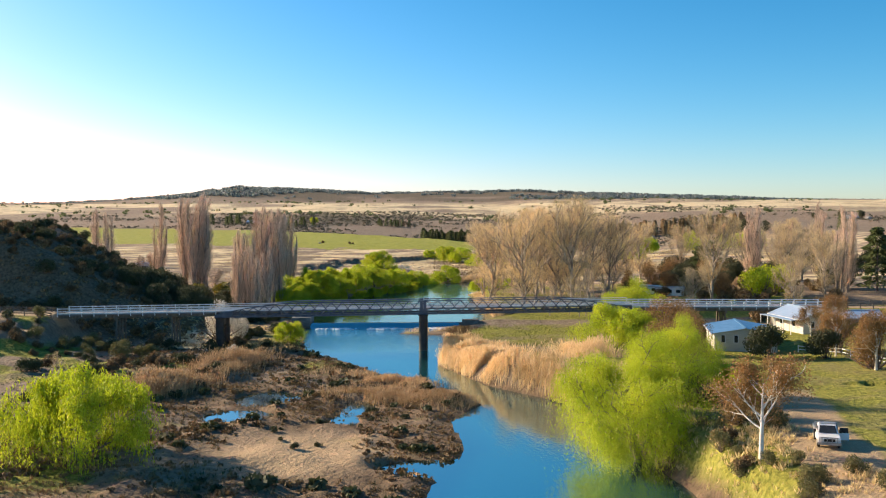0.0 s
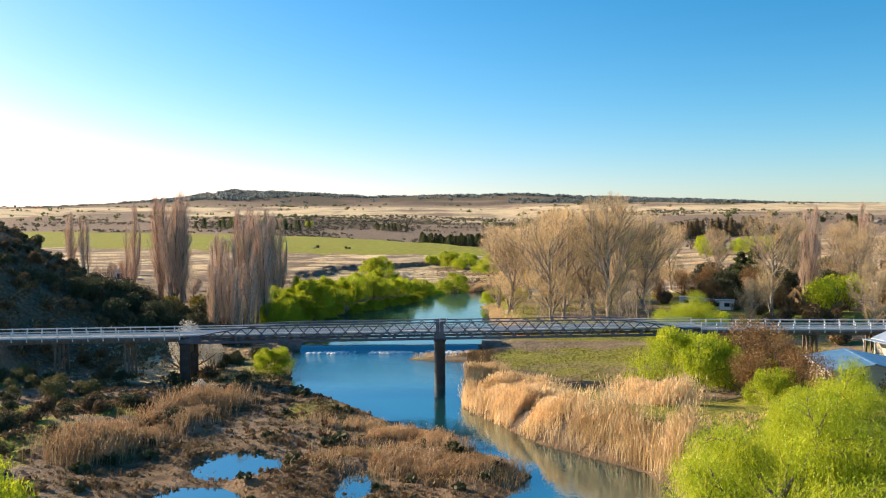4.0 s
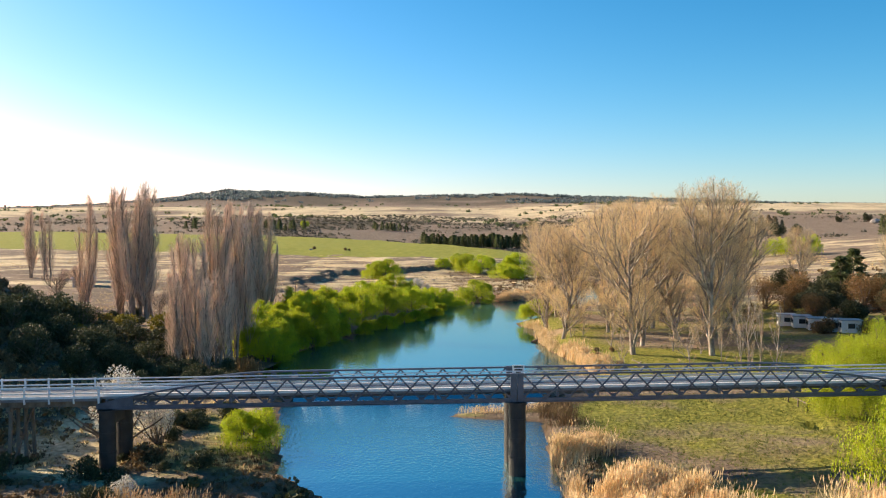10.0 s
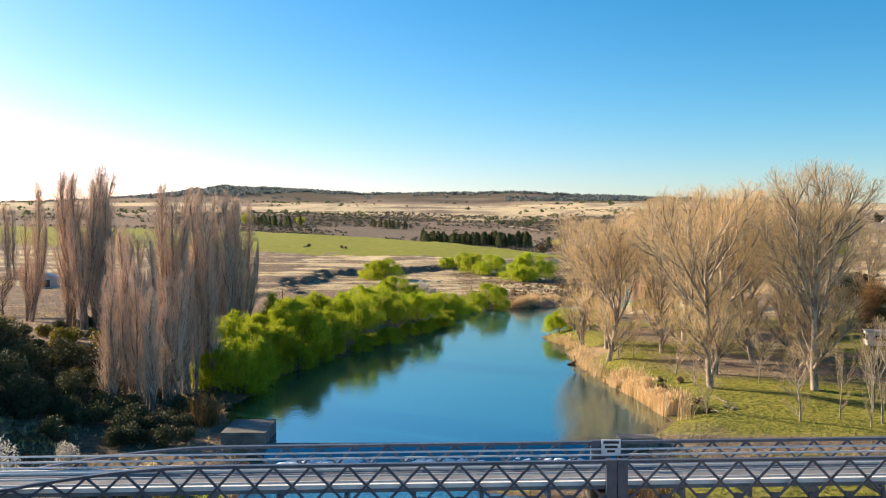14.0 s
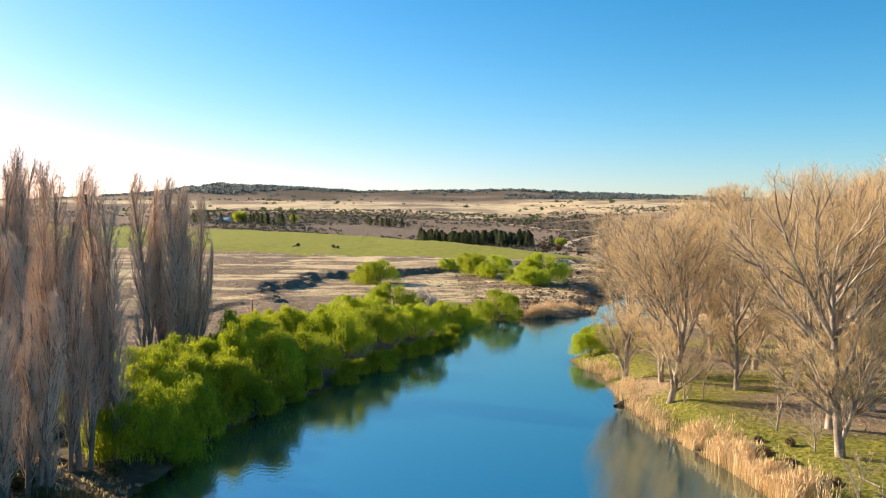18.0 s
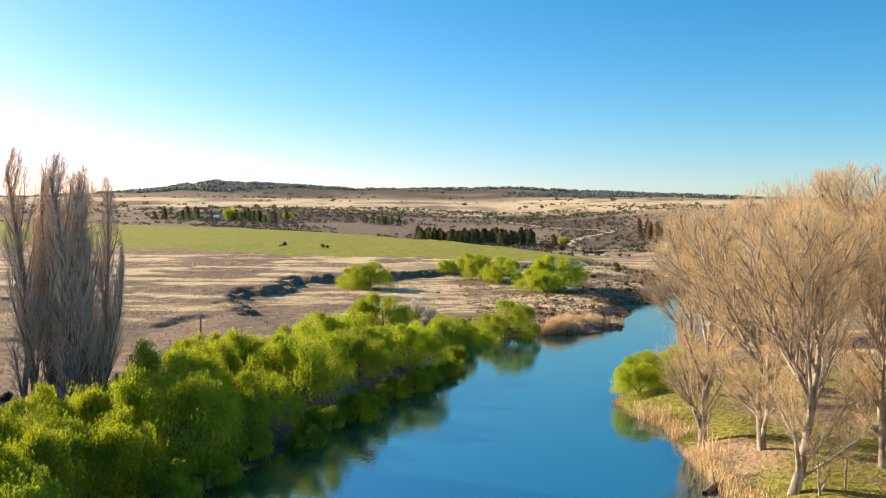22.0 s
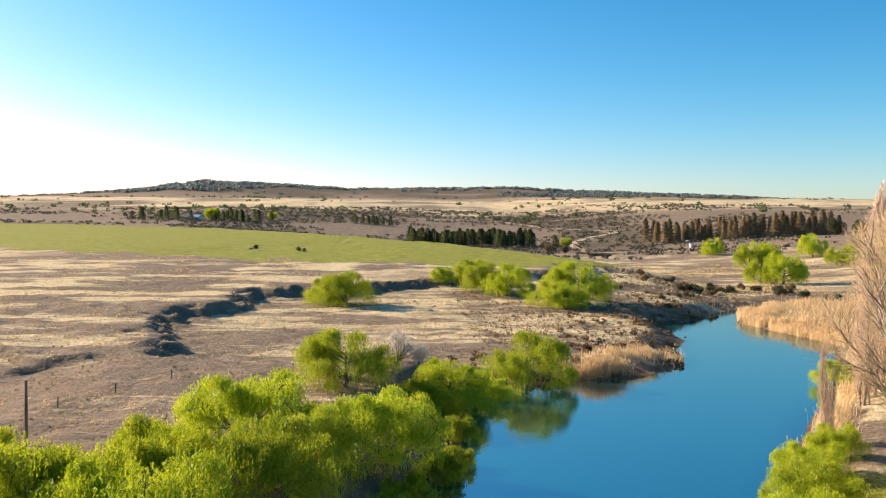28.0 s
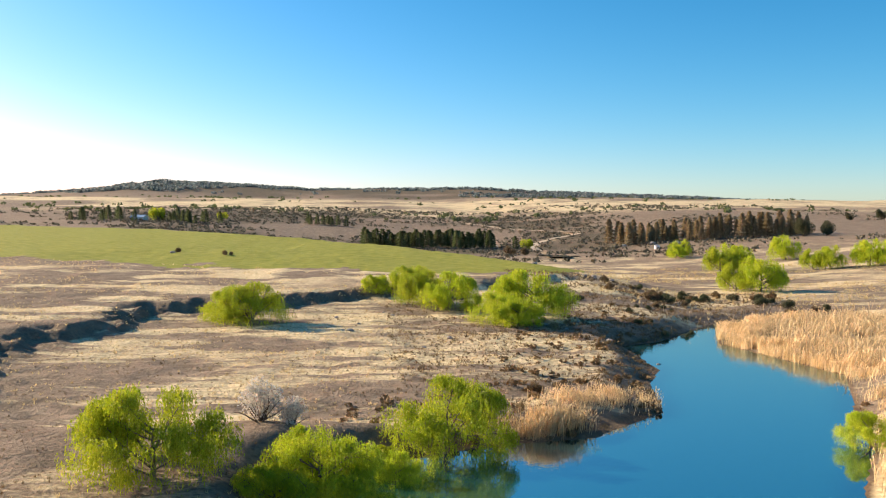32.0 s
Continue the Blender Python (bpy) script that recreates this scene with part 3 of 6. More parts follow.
# ---- water ----
def water_material():
    m = bpy.data.materials.new("river water")
    m.use_nodes = True
    nt = m.node_tree
    n, link = nt.nodes, nt.links.new
    b = n["Principled BSDF"]
    depth = n.new("ShaderNodeVertexColor")
    depth.layer_name = "depth"
    # Body colour is darkened along the banks to mute tree shadows on the water.
    body = n.new("ShaderNodeMix")
    body.data_type = "RGBA"
    body.inputs[6].default_value, body.inputs[7].default_value = (0.006, 0.022, 0.026, 1), (0.008, 0.066, 0.076, 1)
    link(depth.outputs[0], body.inputs[0])
    link(body.outputs[2], b.inputs["Base Color"])
    b.inputs["Roughness"].default_value = 0.04
    b.inputs["IOR"].default_value = 6.0
    b.inputs["Specular Tint"].default_value = (0.85, 1.0, 1.0, 1)
    b.inputs["Specular IOR Level"].default_value = 0.5
    co = n.new("ShaderNodeTexCoord")
    mp = n.new("ShaderNodeMapping")
    mp.inputs["Scale"].default_value = (1.0, 0.6, 1.0)
    link(co.outputs["Object"], mp.inputs[0])
    t = n.new("ShaderNodeTexNoise")
    t.inputs["Scale"].default_value, t.inputs["Detail"].default_value = 2.4, 3
    link(mp.outputs[0], t.inputs["Vector"])
    calm = n.new("ShaderNodeBump")
    calm.inputs["Distance"].default_value = 0.03
    sway = n.new("ShaderNodeMapRange")
    sway.inputs["To Min"].default_value, sway.inputs["To Max"].default_value = 0.05, 0.5
    link(depth.outputs[0], sway.inputs[0])
    link(sway.outputs[0], calm.inputs["Strength"])
    link(t.outputs[0], calm.inputs["Height"])
    t2 = n.new("ShaderNodeTexNoise")
    t2.inputs["Scale"].default_value, t2.inputs["Detail"].default_value = 2.6, 5
    link(mp.outputs[0], t2.inputs["Vector"])
    sep = n.new("ShaderNodeSeparateXYZ")
    link(co.outputs["Object"], sep.inputs[0])
    r1 = n.new("ShaderNodeMapRange")
    r1.inputs["From Min"].default_value, r1.inputs["From Max"].default_value = -12, 30
    link(sep.outputs[1], r1.inputs[0])
    r2 = n.new("ShaderNodeMapRange")
    r2.inputs["From Min"].default_value, r2.inputs["From Max"].default_value = 40, 38.5
    link(sep.outputs[1], r2.inputs[0])
    rm = n.new("ShaderNodeMath")
    rm.operation = "MULTIPLY"
    link(r1.outputs[0], rm.inputs[0])
    link(r2.outputs[0], rm.inputs[1])
    rapid = n.new("ShaderNodeBump")
    rapid.inputs["Distance"].default_value = 0.2
    link(rm.outputs[0], rapid.inputs["Strength"])
    link(t2.outputs[0], rapid.inputs["Height"])
    link(calm.outputs[0], rapid.inputs["Normal"])
    link(rapid.outputs[0], b.inputs["Normal"])
    return m


M_WATER = water_material()
wx, wy = np.meshgrid(np.arange(-60, 140.1, 1.6), np.concatenate([np.arange(-260, 38.9, 1.6), [39.1], np.arange(39.5, 362, 1.6)]))
wd = shore(wx.ravel(), wy.ravel())
for px, py, rx, ry in POOLS:
    wd = np.minimum(wd, (np.hypot((wx.ravel() - px) / rx, (wy.ravel() - py) / ry) - 1.8) * 2)
wnx = wx.shape[1]
wc = (np.arange(wx.shape[0] - 1)[:, None] * wnx + np.arange(wnx - 1)[None]).ravel()
wq = np.stack([wc, wc + 1, wc + 1 + wnx, wc + wnx], 1)
wet = (wd[wq] < 2.0).any(1)
wmid = wy.ravel()[wq].mean(1)
for nm, lev, sel, lab in (("river", LOW, wet & (wmid < 39.1), "blue rippled river water below the weir"), ("river_pool", HIGH, wet & (wmid > 39.1), "calm blue river pool above the weir reflecting trees")):
    q = wq[sel]
    used, inv = np.unique(q, return_inverse=True)
    v = np.stack([wx.ravel()[used], wy.ravel()[used], low_water(wy.ravel()[used]) if lev == LOW else np.full(len(used), lev)], 1)
    wme = mesh_np(nm, v, inv.reshape(-1, 4), (M_WATER,), True)
    # Rises from 0 at the bank to 1 at 3.5 m out.
    off_bank = step(0.2, 3.5, -shore(v[:, 0], v[:, 1]))
    at = wme.color_attributes.new("depth", "FLOAT_COLOR", "POINT")
    at.data.foreach_set("color", np.repeat(off_bank[:, None], 4, 1).astype(np.float32).ravel())
    tagged(new(nm, wme), lab, "water", kind="structure")


pa = np.arange(40) * 2 * np.pi / 40
pr = 1 + 0.25 * np.sin(3 * pa + 1) + 0.12 * np.sin(7 * pa)
pond = bmesh.new()
pond.faces.new([pond.verts.new((130 + 15 * r * math.cos(a), 752 + 30 * r * math.sin(a), 0)) for a, r in zip(pa, pr)])
pond_z = float(np.mean(ground(np.array([122.0, 130, 138, 130]), np.array([752.0, 735, 752, 770])))) + 0.35
me = bpy.data.meshes.new("far_pond")
pond.to_mesh(me)
pond.free()
me.materials.append(M_WATER)
tagged(new("far_pond", me), "small blue pond on the dry flat", "water", kind="structure").location.z = pond_z


def empty(name, x=0, y=0, z=0, label="", category="", group=""):
    ob = new(name)
    ob.location = (x, y, z)
    return tagged(ob, label, category, group)


def gz(x, y):
    return float(ground(np.array([x]), np.array([y]))[0])


# ---- weir ----
weir = empty("weir", 0, WEIR_Y, 0, "low dark concrete weir across the river", "weir")
part("wall", boxes((-30, 9.5, -0.4, 0.5, -1.5, 2.63)), M_CONCRETE, weir)
part("apron", boxes((-29, 9.0, -2.0, -0.4, -1.5, 0.5)), M_CONCRETE, weir)
part("abutment", boxes((-31, -26.6, -0.6, 6.0, -1, 3.9)), M_CONCRETE, weir, "dark stained abutment block")
part("abutment", boxes((8.6, 12.5, -0.8, 1.2, -1, 3.3)), M_CONCRETE, weir)
glide = bmesh.new()
rows_g = [[glide.verts.new((x, yy, zz + 0.05 * math.sin(2.3 * x + 5 * yy))) for x in np.arange(-26.5, 8.7, 0.8)] for yy, zz in ((-0.42, 2.60), (-0.9, 2.45), (-1.5, 2.1), (-2.1, 1.7), (-2.7, 1.48))]
for r0, r1 in zip(rows_g, rows_g[1:]):
    for k in range(len(r0) - 1):
        glide.faces.new((r0[k], r1[k], r1[k + 1], r0[k + 1])).smooth = True
part("sheet_of_water", glide, M_WATER, weir, "smooth blue water gliding down the weir")
rng = np.random.default_rng(5)
fp = np.stack([rng.uniform(-26, 8, 460), 36.9 - 2.2 * rng.random(460) ** 2, np.zeros(460)], 1)
fp = fp[(np.sin(fp[:, 0] * 0.55) + 0.7 * rng.normal(size=460)) > 0.1]
fv, fq = [], []
for k, (px, py, _) in enumerate(fp):
    a = np.arange(7) * 2 * np.pi / 7
    zw = float(low_water(py))
    r, h = rng.uniform(0.15, 0.6), rng.uniform(0.04, 0.2)
    ring = [(px + r * 1.5 * math.cos(t) * rng.uniform(.7, 1.2), py + r * math.sin(t) * rng.uniform(.7, 1.2), zw - 0.05) for t in a]
    top = [(px + 0.5 * (x - px), py + 0.5 * (y - py), zw + h * rng.uniform(.6, 1.2)) for x, y, _ in ring]
    base = len(fv)
    fv += ring + top
    fq += [(base + i, base + (i + 1) % 7, base + 7 + (i + 1) % 7, base + 7 + i) for i in range(7)]
    fv.append((px, py, zw + h * 1.3))
    fq += [(base + 7 + i, base + 7 + (i + 1) % 7, base + 14, base + 14) for i in range(7)]
fbm_ = bmesh.new()
fvs = [fbm_.verts.new(v) for v in fv]
for q in fq:
    fbm_.faces.new([fvs[i] for i in dict.fromkeys(q)]).smooth = True
me = bpy.data.meshes.new("rapids")
fbm_.to_mesh(me)
fbm_.free()
me.materials.append(M_FOAM)
tagged(new("rapids", me), "white foaming water tumbling below the weir", "rapids", kind="stuff")

# ---- bridge ----
SLOPE = 0.0118
MID_Y = 2.4           # middle line of the bridge
bridge = empty("bridge", 0, MID_Y, 0, "two span blue grey iron lattice truss bridge with white approach railings", "bridge")
W_HALF = 2.4          # half the distance between the trusses
DEPTH = 2.55          # height of the trusses
BOT = 8.05            # underside of the bottom chord at the middle pier
SPANS, PANELS = {-1: 38.0, 1: 38.6}, 17


def bz(x):
    return BOT + SLOPE * x


def top_h(u):
    """Height of the top chord above the bottom one, u from the middle pier (0) to the outer end (1)."""
    return DEPTH if u < 0.62 else DEPTH - (DEPTH - 0.75) * ((u - 0.62) / 0.38) ** 1.7


def swept(line, y, w, h):
    """A bar of width w and height h along the points (x, z)."""
    bm = bmesh.new()
    rings = [[bm.verts.new((x, y + a * w / 2, z + c * h / 2)) for a, c in ((-1, -1), (1, -1), (1, 1), (-1, 1))] for x, z in line]
    for p, q in zip(rings, rings[1:]):
        for i in range(4):
            bm.faces.new((p[i], p[(i + 1) % 4], q[(i + 1) % 4], q[i]))
    bm.faces.new(rings[0][::-1])
    bm.faces.new(rings[-1])
    bmesh.ops.recalc_face_normals(bm, faces=bm.faces)
    return bm


diag_cache = {}
for sx in (-1, 1):
    SPAN = SPANS[sx]
    pitch = (SPAN - 2.2) / PANELS
    for side, yy in (("near", -W_HALF), ("far", W_HALF)):
        n_seg = 24
        us = [k / n_seg for k in range(n_seg + 1)]
        cx = [sx * (0.35 + (SPAN - 0.35) * u) for u in us]
        truss = part("truss", swept([(x, bz(x) + top_h(u)) for x, u in zip(cx, us)], yy, 0.34, 0.16), M_IRON, bridge)
        part("bottom_chord", swept([(x, bz(x) + 0.15) for x in cx], yy, 0.34, 0.30), M_IRON, truss)
        part("flange", swept([(x, bz(x) - 0.055) for x in cx], yy, 0.5, 0.05), M_IRON, truss)
        for k in range(PANELS):
            xa, xb = 0.6 + pitch * k, 0.6 + pitch * (k + 1)
            ua, ub = (xa - 0.35) / (SPAN - 0.35), (xb - 0.35) / (SPAN - 0.35)
            for (ax, bx, bu, dy) in ((xa, xb, ub, -0.06), (xb, xa, ua, 0.06)):
                bm = bmesh.new()
                beam(bm, (sx * ax, yy + dy, bz(sx * ax) + 0.25), (sx * bx, yy + dy, bz(sx * bx) + top_h(bu) - 0.05), 0.06, 0.15)
                part("diagonal", bm, M_IRON, truss)
            bm = boxes((sx * xa - 0.22, sx * xa + 0.22, yy - 0.1, yy + 0.1, bz(sx * xa) + 0.28, bz(sx * xa) + 0.62))
            part("gusset", bm, M_IRON, truss)
        # solid plate where the chords meet
        bm = bmesh.new()
        xe, xi = sx * (SPAN + 1.5), sx * (SPAN - 1.9)
        u_i = (SPAN - 1.9 - 0.35) / (SPAN - 0.35)
        prof = [(xi, bz(xi)), (xe, bz(xe)), (xe, bz(xe) + 0.45), (sx * SPAN, bz(xe) + 0.8), (xi, bz(xi) + top_h(u_i) + 0.05)]
        if sx > 0:
            prof = prof[::-1]
        f = bm.faces.new([bm.verts.new((x, yy - 0.14, z)) for x, z in prof])
        ext = bmesh.ops.extrude_face_region(bm, geom=[f])
        bmesh.ops.translate(bm, verts=[v for v in ext["geom"] if isinstance(v, bmesh.types.BMVert)], vec=(0, 0.28, 0))
        bmesh.ops.recalc_face_normals(bm, faces=bm.faces)
        part("end_plate", bm, M_IRON, truss)
for yy in (-W_HALF, W_HALF):
    part("centre_post", boxes((-0.60, -0.03, yy - 0.22, yy + 0.22, BOT - 0.15, BOT + DEPTH + 0.12), (0.03, 0.60, yy - 0.22, yy + 0.22, BOT - 0.15, BOT + DEPTH + 0.12)), M_IRON, bridge)
# deck, kerbs and cross girders
bm = bmesh.new()
beam(bm, (-SPANS[-1] - 1.5, 0, bz(-SPAN) + 1.0), (SPAN + 1.5, 0, bz(SPAN) + 1.0), 2 * W_HALF - 0.55, 0.22)
part("deck", bm, M_DECK, bridge, "grey road deck")
for yy in (-W_HALF + 0.42, W_HALF - 0.42):
    bm = bmesh.new()
    beam(bm, (-SPANS[-1] - 1.5, yy, bz(-SPAN) + 1.23), (SPAN + 1.5, yy, bz(SPAN) + 1.23), 0.28, 0.24)
    part("kerb", bm, M_WHITE, bridge)
    for h in (0.4, 0.75, 1.1):
        bm = bmesh.new()
        beam(bm, (-SPANS[-1] - 1.1, yy - 0.05 * (1 if yy < 0 else -1), bz(-SPAN) + 1.1 + h), (SPAN + 1.1, yy - 0.05 * (1 if yy < 0 else -1), bz(SPAN) + 1.1 + h), 0.06, 0.11)
        part("guard_rail", bm, M_WHITE, bridge)
cg = bmesh.new()
beam(cg, (0, -W_HALF, 0), (0, W_HALF, 0), 0.22, 0.5)
cross = part("cross_girder", cg, M_IRON, bridge)
cross.location = (-SPAN, 0, bz(-SPAN) + 0.62)
for k in range(1, 21):
    ob = put("cross_girder", cross.data, bridge)
    x = -SPAN + 2 * SPAN * k / 20
    ob.location = (x, 0, bz(x) + 0.62)


def pier_mesh(r, h):
    bm = bmesh.new()
    bmesh.ops.create_cone(bm, cap_ends=True, segments=24, radius1=r, radius2=r, depth=h, matrix=Matrix.Translation((0, 0, h / 2)))
    for zz in np.arange(1.2, h - 0.5, 1.8):
        bmesh.ops.create_cone(bm, cap_ends=True, segments=24, radius1=r + 0.05, radius2=r + 0.05, depth=0.12, matrix=Matrix.Translation((0, 0, zz)))
    for zz in (h - 0.12,):
        bmesh.ops.create_cone(bm, cap_ends=True, segments=24, radius1=r + 0.14, radius2=r + 0.14, depth=0.24, matrix=Matrix.Translation((0, 0, zz)))
    return bm


for x, zb in ((0, -2.0), (-SPANS[-1] - 0.5, 0.6), (SPAN + 0.6, 0.6)):
    for yy in (-W_HALF, W_HALF):
        p = part("pier", pier_mesh(0.82 if x == 0 else 0.78, bz(x) - zb - 0.05), M_PIER, bridge, "dark iron cylinder pier")
        p.location = (x, yy, zb)
    b2 = boxes((x - 0.3, x + 0.3, -W_HALF, W_HALF, bz(x) - 1.6, bz(x) - 0.3))
    part("pier_brace", b2, M_PIER, bridge)


# approach spans with white railings
def approach(x0, x1, zf):
    bm = bmesh.new()
    beam(bm, (x0, 0, zf(x0)), (x1, 0, zf(x1)), 5.6, 0.25)
    sp = part("approach_span", bm, M_DECK, bridge)
    for yy in (-2.2, -0.8, 0.8, 2.2):
        bm = bmesh.new()
        beam(bm, (x0, yy, zf(x0) - 0.42), (x1, yy, zf(x1) - 0.42), 0.3, 0.55)
        part("stringer", bm, M_TIMBER, sp)
    for yy in (-2.75, 2.75):
        rail = None
        for h, w in ((1.15, 0.16), (0.62, 0.12), (0.18, 0.34)):
            bm = bmesh.new()
            beam(bm, (x0, yy, zf(x0) + h), (x1, yy, zf(x1) + h), 0.09, w)
            r_ = part("rail" if rail else "railing", bm, M_WHITE, rail or bridge, "" if rail else "white painted post and rail railing")
            rail = rail or r_
        n_p = max(2, int(abs(x1 - x0) / 2.25))
        for k in range(n_p + 1):
            x = x0 + (x1 - x0) * k / n_p
            ob = put("post", post_mesh, rail)
            ob.location = (x, yy, zf(x) - 0.35)
    return sp


pb_ = boxes((-0.07, 0.07, -0.09, 0.09, 0, 1.62))
post_mesh = bpy.data.meshes.new("post")
pb_.to_mesh(post_mesh)
pb_.free()
post_mesh.materials.append(M_WHITE)
approach(-69, -SPANS[-1] - 1.2, lambda x: bz(x) + 0.95)
approach(SPAN + 1.2, 77.5, lambda x: 9.2 - 0.0065 * (x - SPAN))


def trestle(x):
    zt = bz(x) + 0.2 if x < 0 else 8.2
    bm = bmesh.new()
    beam(bm, (x, -3.0, zt), (x, 3.0, zt), 0.35, 0.4)
    t = part("trestle", bm, M_TIMBER, bridge, "weathered timber trestle")
    for yy, lean in ((-2.3, -0.5), (-0.8, -0.1), (0.8, 0.1), (2.3, 0.5)):
        zb = gz(x, yy + MID_Y) - 0.4
        bm = bmesh.new()
        beam(bm, (x, yy + lean, zb), (x, yy, zt), 0.28, 0.28)
        part("trestle_leg", bm, M_TIMBER, t)
    zb = gz(x, MID_Y) + 0.3
    for s in (-1, 1):
        bm = bmesh.new()
        beam(bm, (x + 0.22 * s, -2.6 * s, zb), (x + 0.22 * s, 2.4 * s, zt - 0.2), 0.1, 0.24)
        part("cross_brace", bm, M_TIMBER, t)


for x in (-47.5, -58, 47.5, 57.5, 67.5):
    trestle(x)
sgn = empty("bridge_sign", 0.6, MID_Y + W_HALF - 0.35, BOT + DEPTH - 0.75, "small white sign board on the bridge truss with dark lines", "sign")
part("board", boxes((-0.6, 0.6, -0.03, 0.03, 0.1, 1.0)), M_WHITE, sgn)
part("post", boxes((-0.5, -0.42, 0.04, 0.1, -1.0, 1.0), (0.42, 0.5, 0.04, 0.1, -1.0, 1.0)), M_IRON, sgn)
for k, (w, z) in enumerate(((0.48, 0.74), (0.4, 0.46), (0.25, 0.2))):
    part("line_of_writing", boxes((-w, w, -0.045, -0.032, z, z + 0.16)), M_PIER, sgn)
for nm, x0, x1, z0 in (("guard_fence", -120, -69.5, None), ("guard_fence", 78, 130, None)):
    gf = empty(nm, x0, 0, 0, "grey timber guard fence beside the road", "fence", "road fences")
    for yy in (MID_Y - 3.2, MID_Y + 3.2):
        xx = np.arange(x0, x1, 2.5)
        for a in xx:
            z = gz(a, yy)
            b3 = boxes((a - x0 - 0.08, a - x0 + 0.08, yy - 0.08, yy + 0.08, z - 0.3, z + 1.05))
            me3 = bpy.data.meshes.new("post")
            b3.to_mesh(me3)
            b3.free()
            me3.materials.append(M_TIMBER)
            put("post", me3, gf)
        for h in (0.5, 0.9):
            bm = bmesh.new()
            for a, b_ in zip(xx, xx[1:]):
                beam(bm, (a - x0, yy, gz(a, yy) + h), (b_ - x0, yy, gz(b_, yy) + h), 0.06, 0.16)
            part("rail", bm, M_TIMBER, gf)


# ---- trees ----
def bend_branches(rng, p, d, length, n, lift, wob):
    """Polylines: points (b, n + 1, 3)."""
    pts = [p]
    for k in range(n):
        d = unit(d + np.array([0, 0, lift]) + rng.normal(0, wob, d.shape))
        p = p + d * (length / n)[:, None]
        pts.append(p)
    return np.stack(pts, 1), d


def offshoots(rng, pts, length, per, lo, hi, angle, ratio, taper=0.5):
    """Starts, directions and lengths of the branches that leave each polyline."""
    b, n = pts.shape[0], pts.shape[1] - 1
    u = np.clip(lo + (hi - lo) * (np.arange(per)[None] + rng.random((b, per))) / per, 0, 0.999)
    k = np.floor(u * n).astype(int)
    f = (u * n - k)[..., None]
    i = np.arange(b)[:, None]
    a, c = pts[i, k], pts[i, k + 1]
    start, d = a * (1 - f) + c * f, unit(c - a)
    az = rng.random((b, per)) * 2 * np.pi + np.arange(per)[None] * 2.4
    ref = np.where(np.abs(d[..., 2:3]) > 0.95, [1.0, 0, 0], [0, 0, 1.0])
    s = unit(np.cross(d, ref))
    w = np.cross(d, s)
    out = np.cos(az)[..., None] * s + np.sin(az)[..., None] * w
    an = np.radians(angle) * rng.uniform(0.7, 1.3, (b, per))[..., None]
    nd = unit(np.cos(an) * d + np.sin(an) * out)
    ln = length[:, None] * ratio * (1 - taper * u) * rng.uniform(0.7, 1.25, (b, per))
    return start.reshape(-1, 3), nd.reshape(-1, 3), ln.ravel(), u.ravel()


def poly_tubes(pts, r0, r1, k):
    n = pts.shape[1] - 1
    t = np.linspace(0, 1, n + 1)
    rr = r0[:, None] * (1 - t) + r1[:, None] * t
    return tubes(pts[:, :-1].reshape(-1, 3), pts[:, 1:].reshape(-1, 3), rr[:, :-1].ravel(), rr[:, 1:].ravel(), k)


def skeleton_of(rng, height, spec, trunk_r, lean=0.05):
    """Levels of (points, lengths, radius at base): the trunk, then one for each entry of spec."""
    d = unit(np.array([[rng.normal(0, lean), rng.normal(0, lean), 1.0]]))
    ln = np.array([height])
    pts, _ = bend_branches(rng, np.zeros((1, 3)), d, ln, 8, 0.04, 0.05)
    levels = [(pts, ln, np.array([trunk_r]))]
    for per, lo, hi, angle, ratio, taper, n, lift, wob, rad in spec:
        p, dd, ll, u = offshoots(rng, pts, ln, per, lo, hi, angle, ratio, taper)
        pts, _ = bend_branches(rng, p, dd, ll, n, lift, wob)
        ln = ll
        levels.append((pts, ln, np.full(len(ll), rad) * np.clip(ll / ll.mean(), 0.5, 1.5)))
    return levels


def tree_thing(name, trunk_vq, crown_vq, bark, leaf, label, category, group, height=None, width=None):
    v = crown_vq[0]
    sz = height / np.percentile(v[:, 2], 99.8) if height else 1.0
    sx = width / (2 * np.percentile(np.hypot(v[:, 0], v[:, 1]), 97)) if width else sz
    for a in (trunk_vq[0], v):
        a *= [sx, sx, sz]
    root = empty(name, 0, 0, 0, label, category, group)
    put("trunk", mesh_np("trunk", *trunk_vq, (bark,), True), root)
    put("crown", mesh_np("crown", *crown_vq, (leaf,)), root)
    return root


def round_off(lv, axes, z_mid):
    """Draws the branches above z_mid gently in towards a rounded outline."""
    mid = np.array([0, 0, z_mid])
    for p, _, _ in lv:
        q = (p - mid) / axes
        far = np.linalg.norm(q, axis=-1, keepdims=True)
        p[:] = np.where((far > 0.6) & (p[..., 2:3] > z_mid), q / np.maximum(far, 1e-6) * (0.6 + 0.45 * np.tanh((far - 0.6) / 0.45)), q) * axes + mid


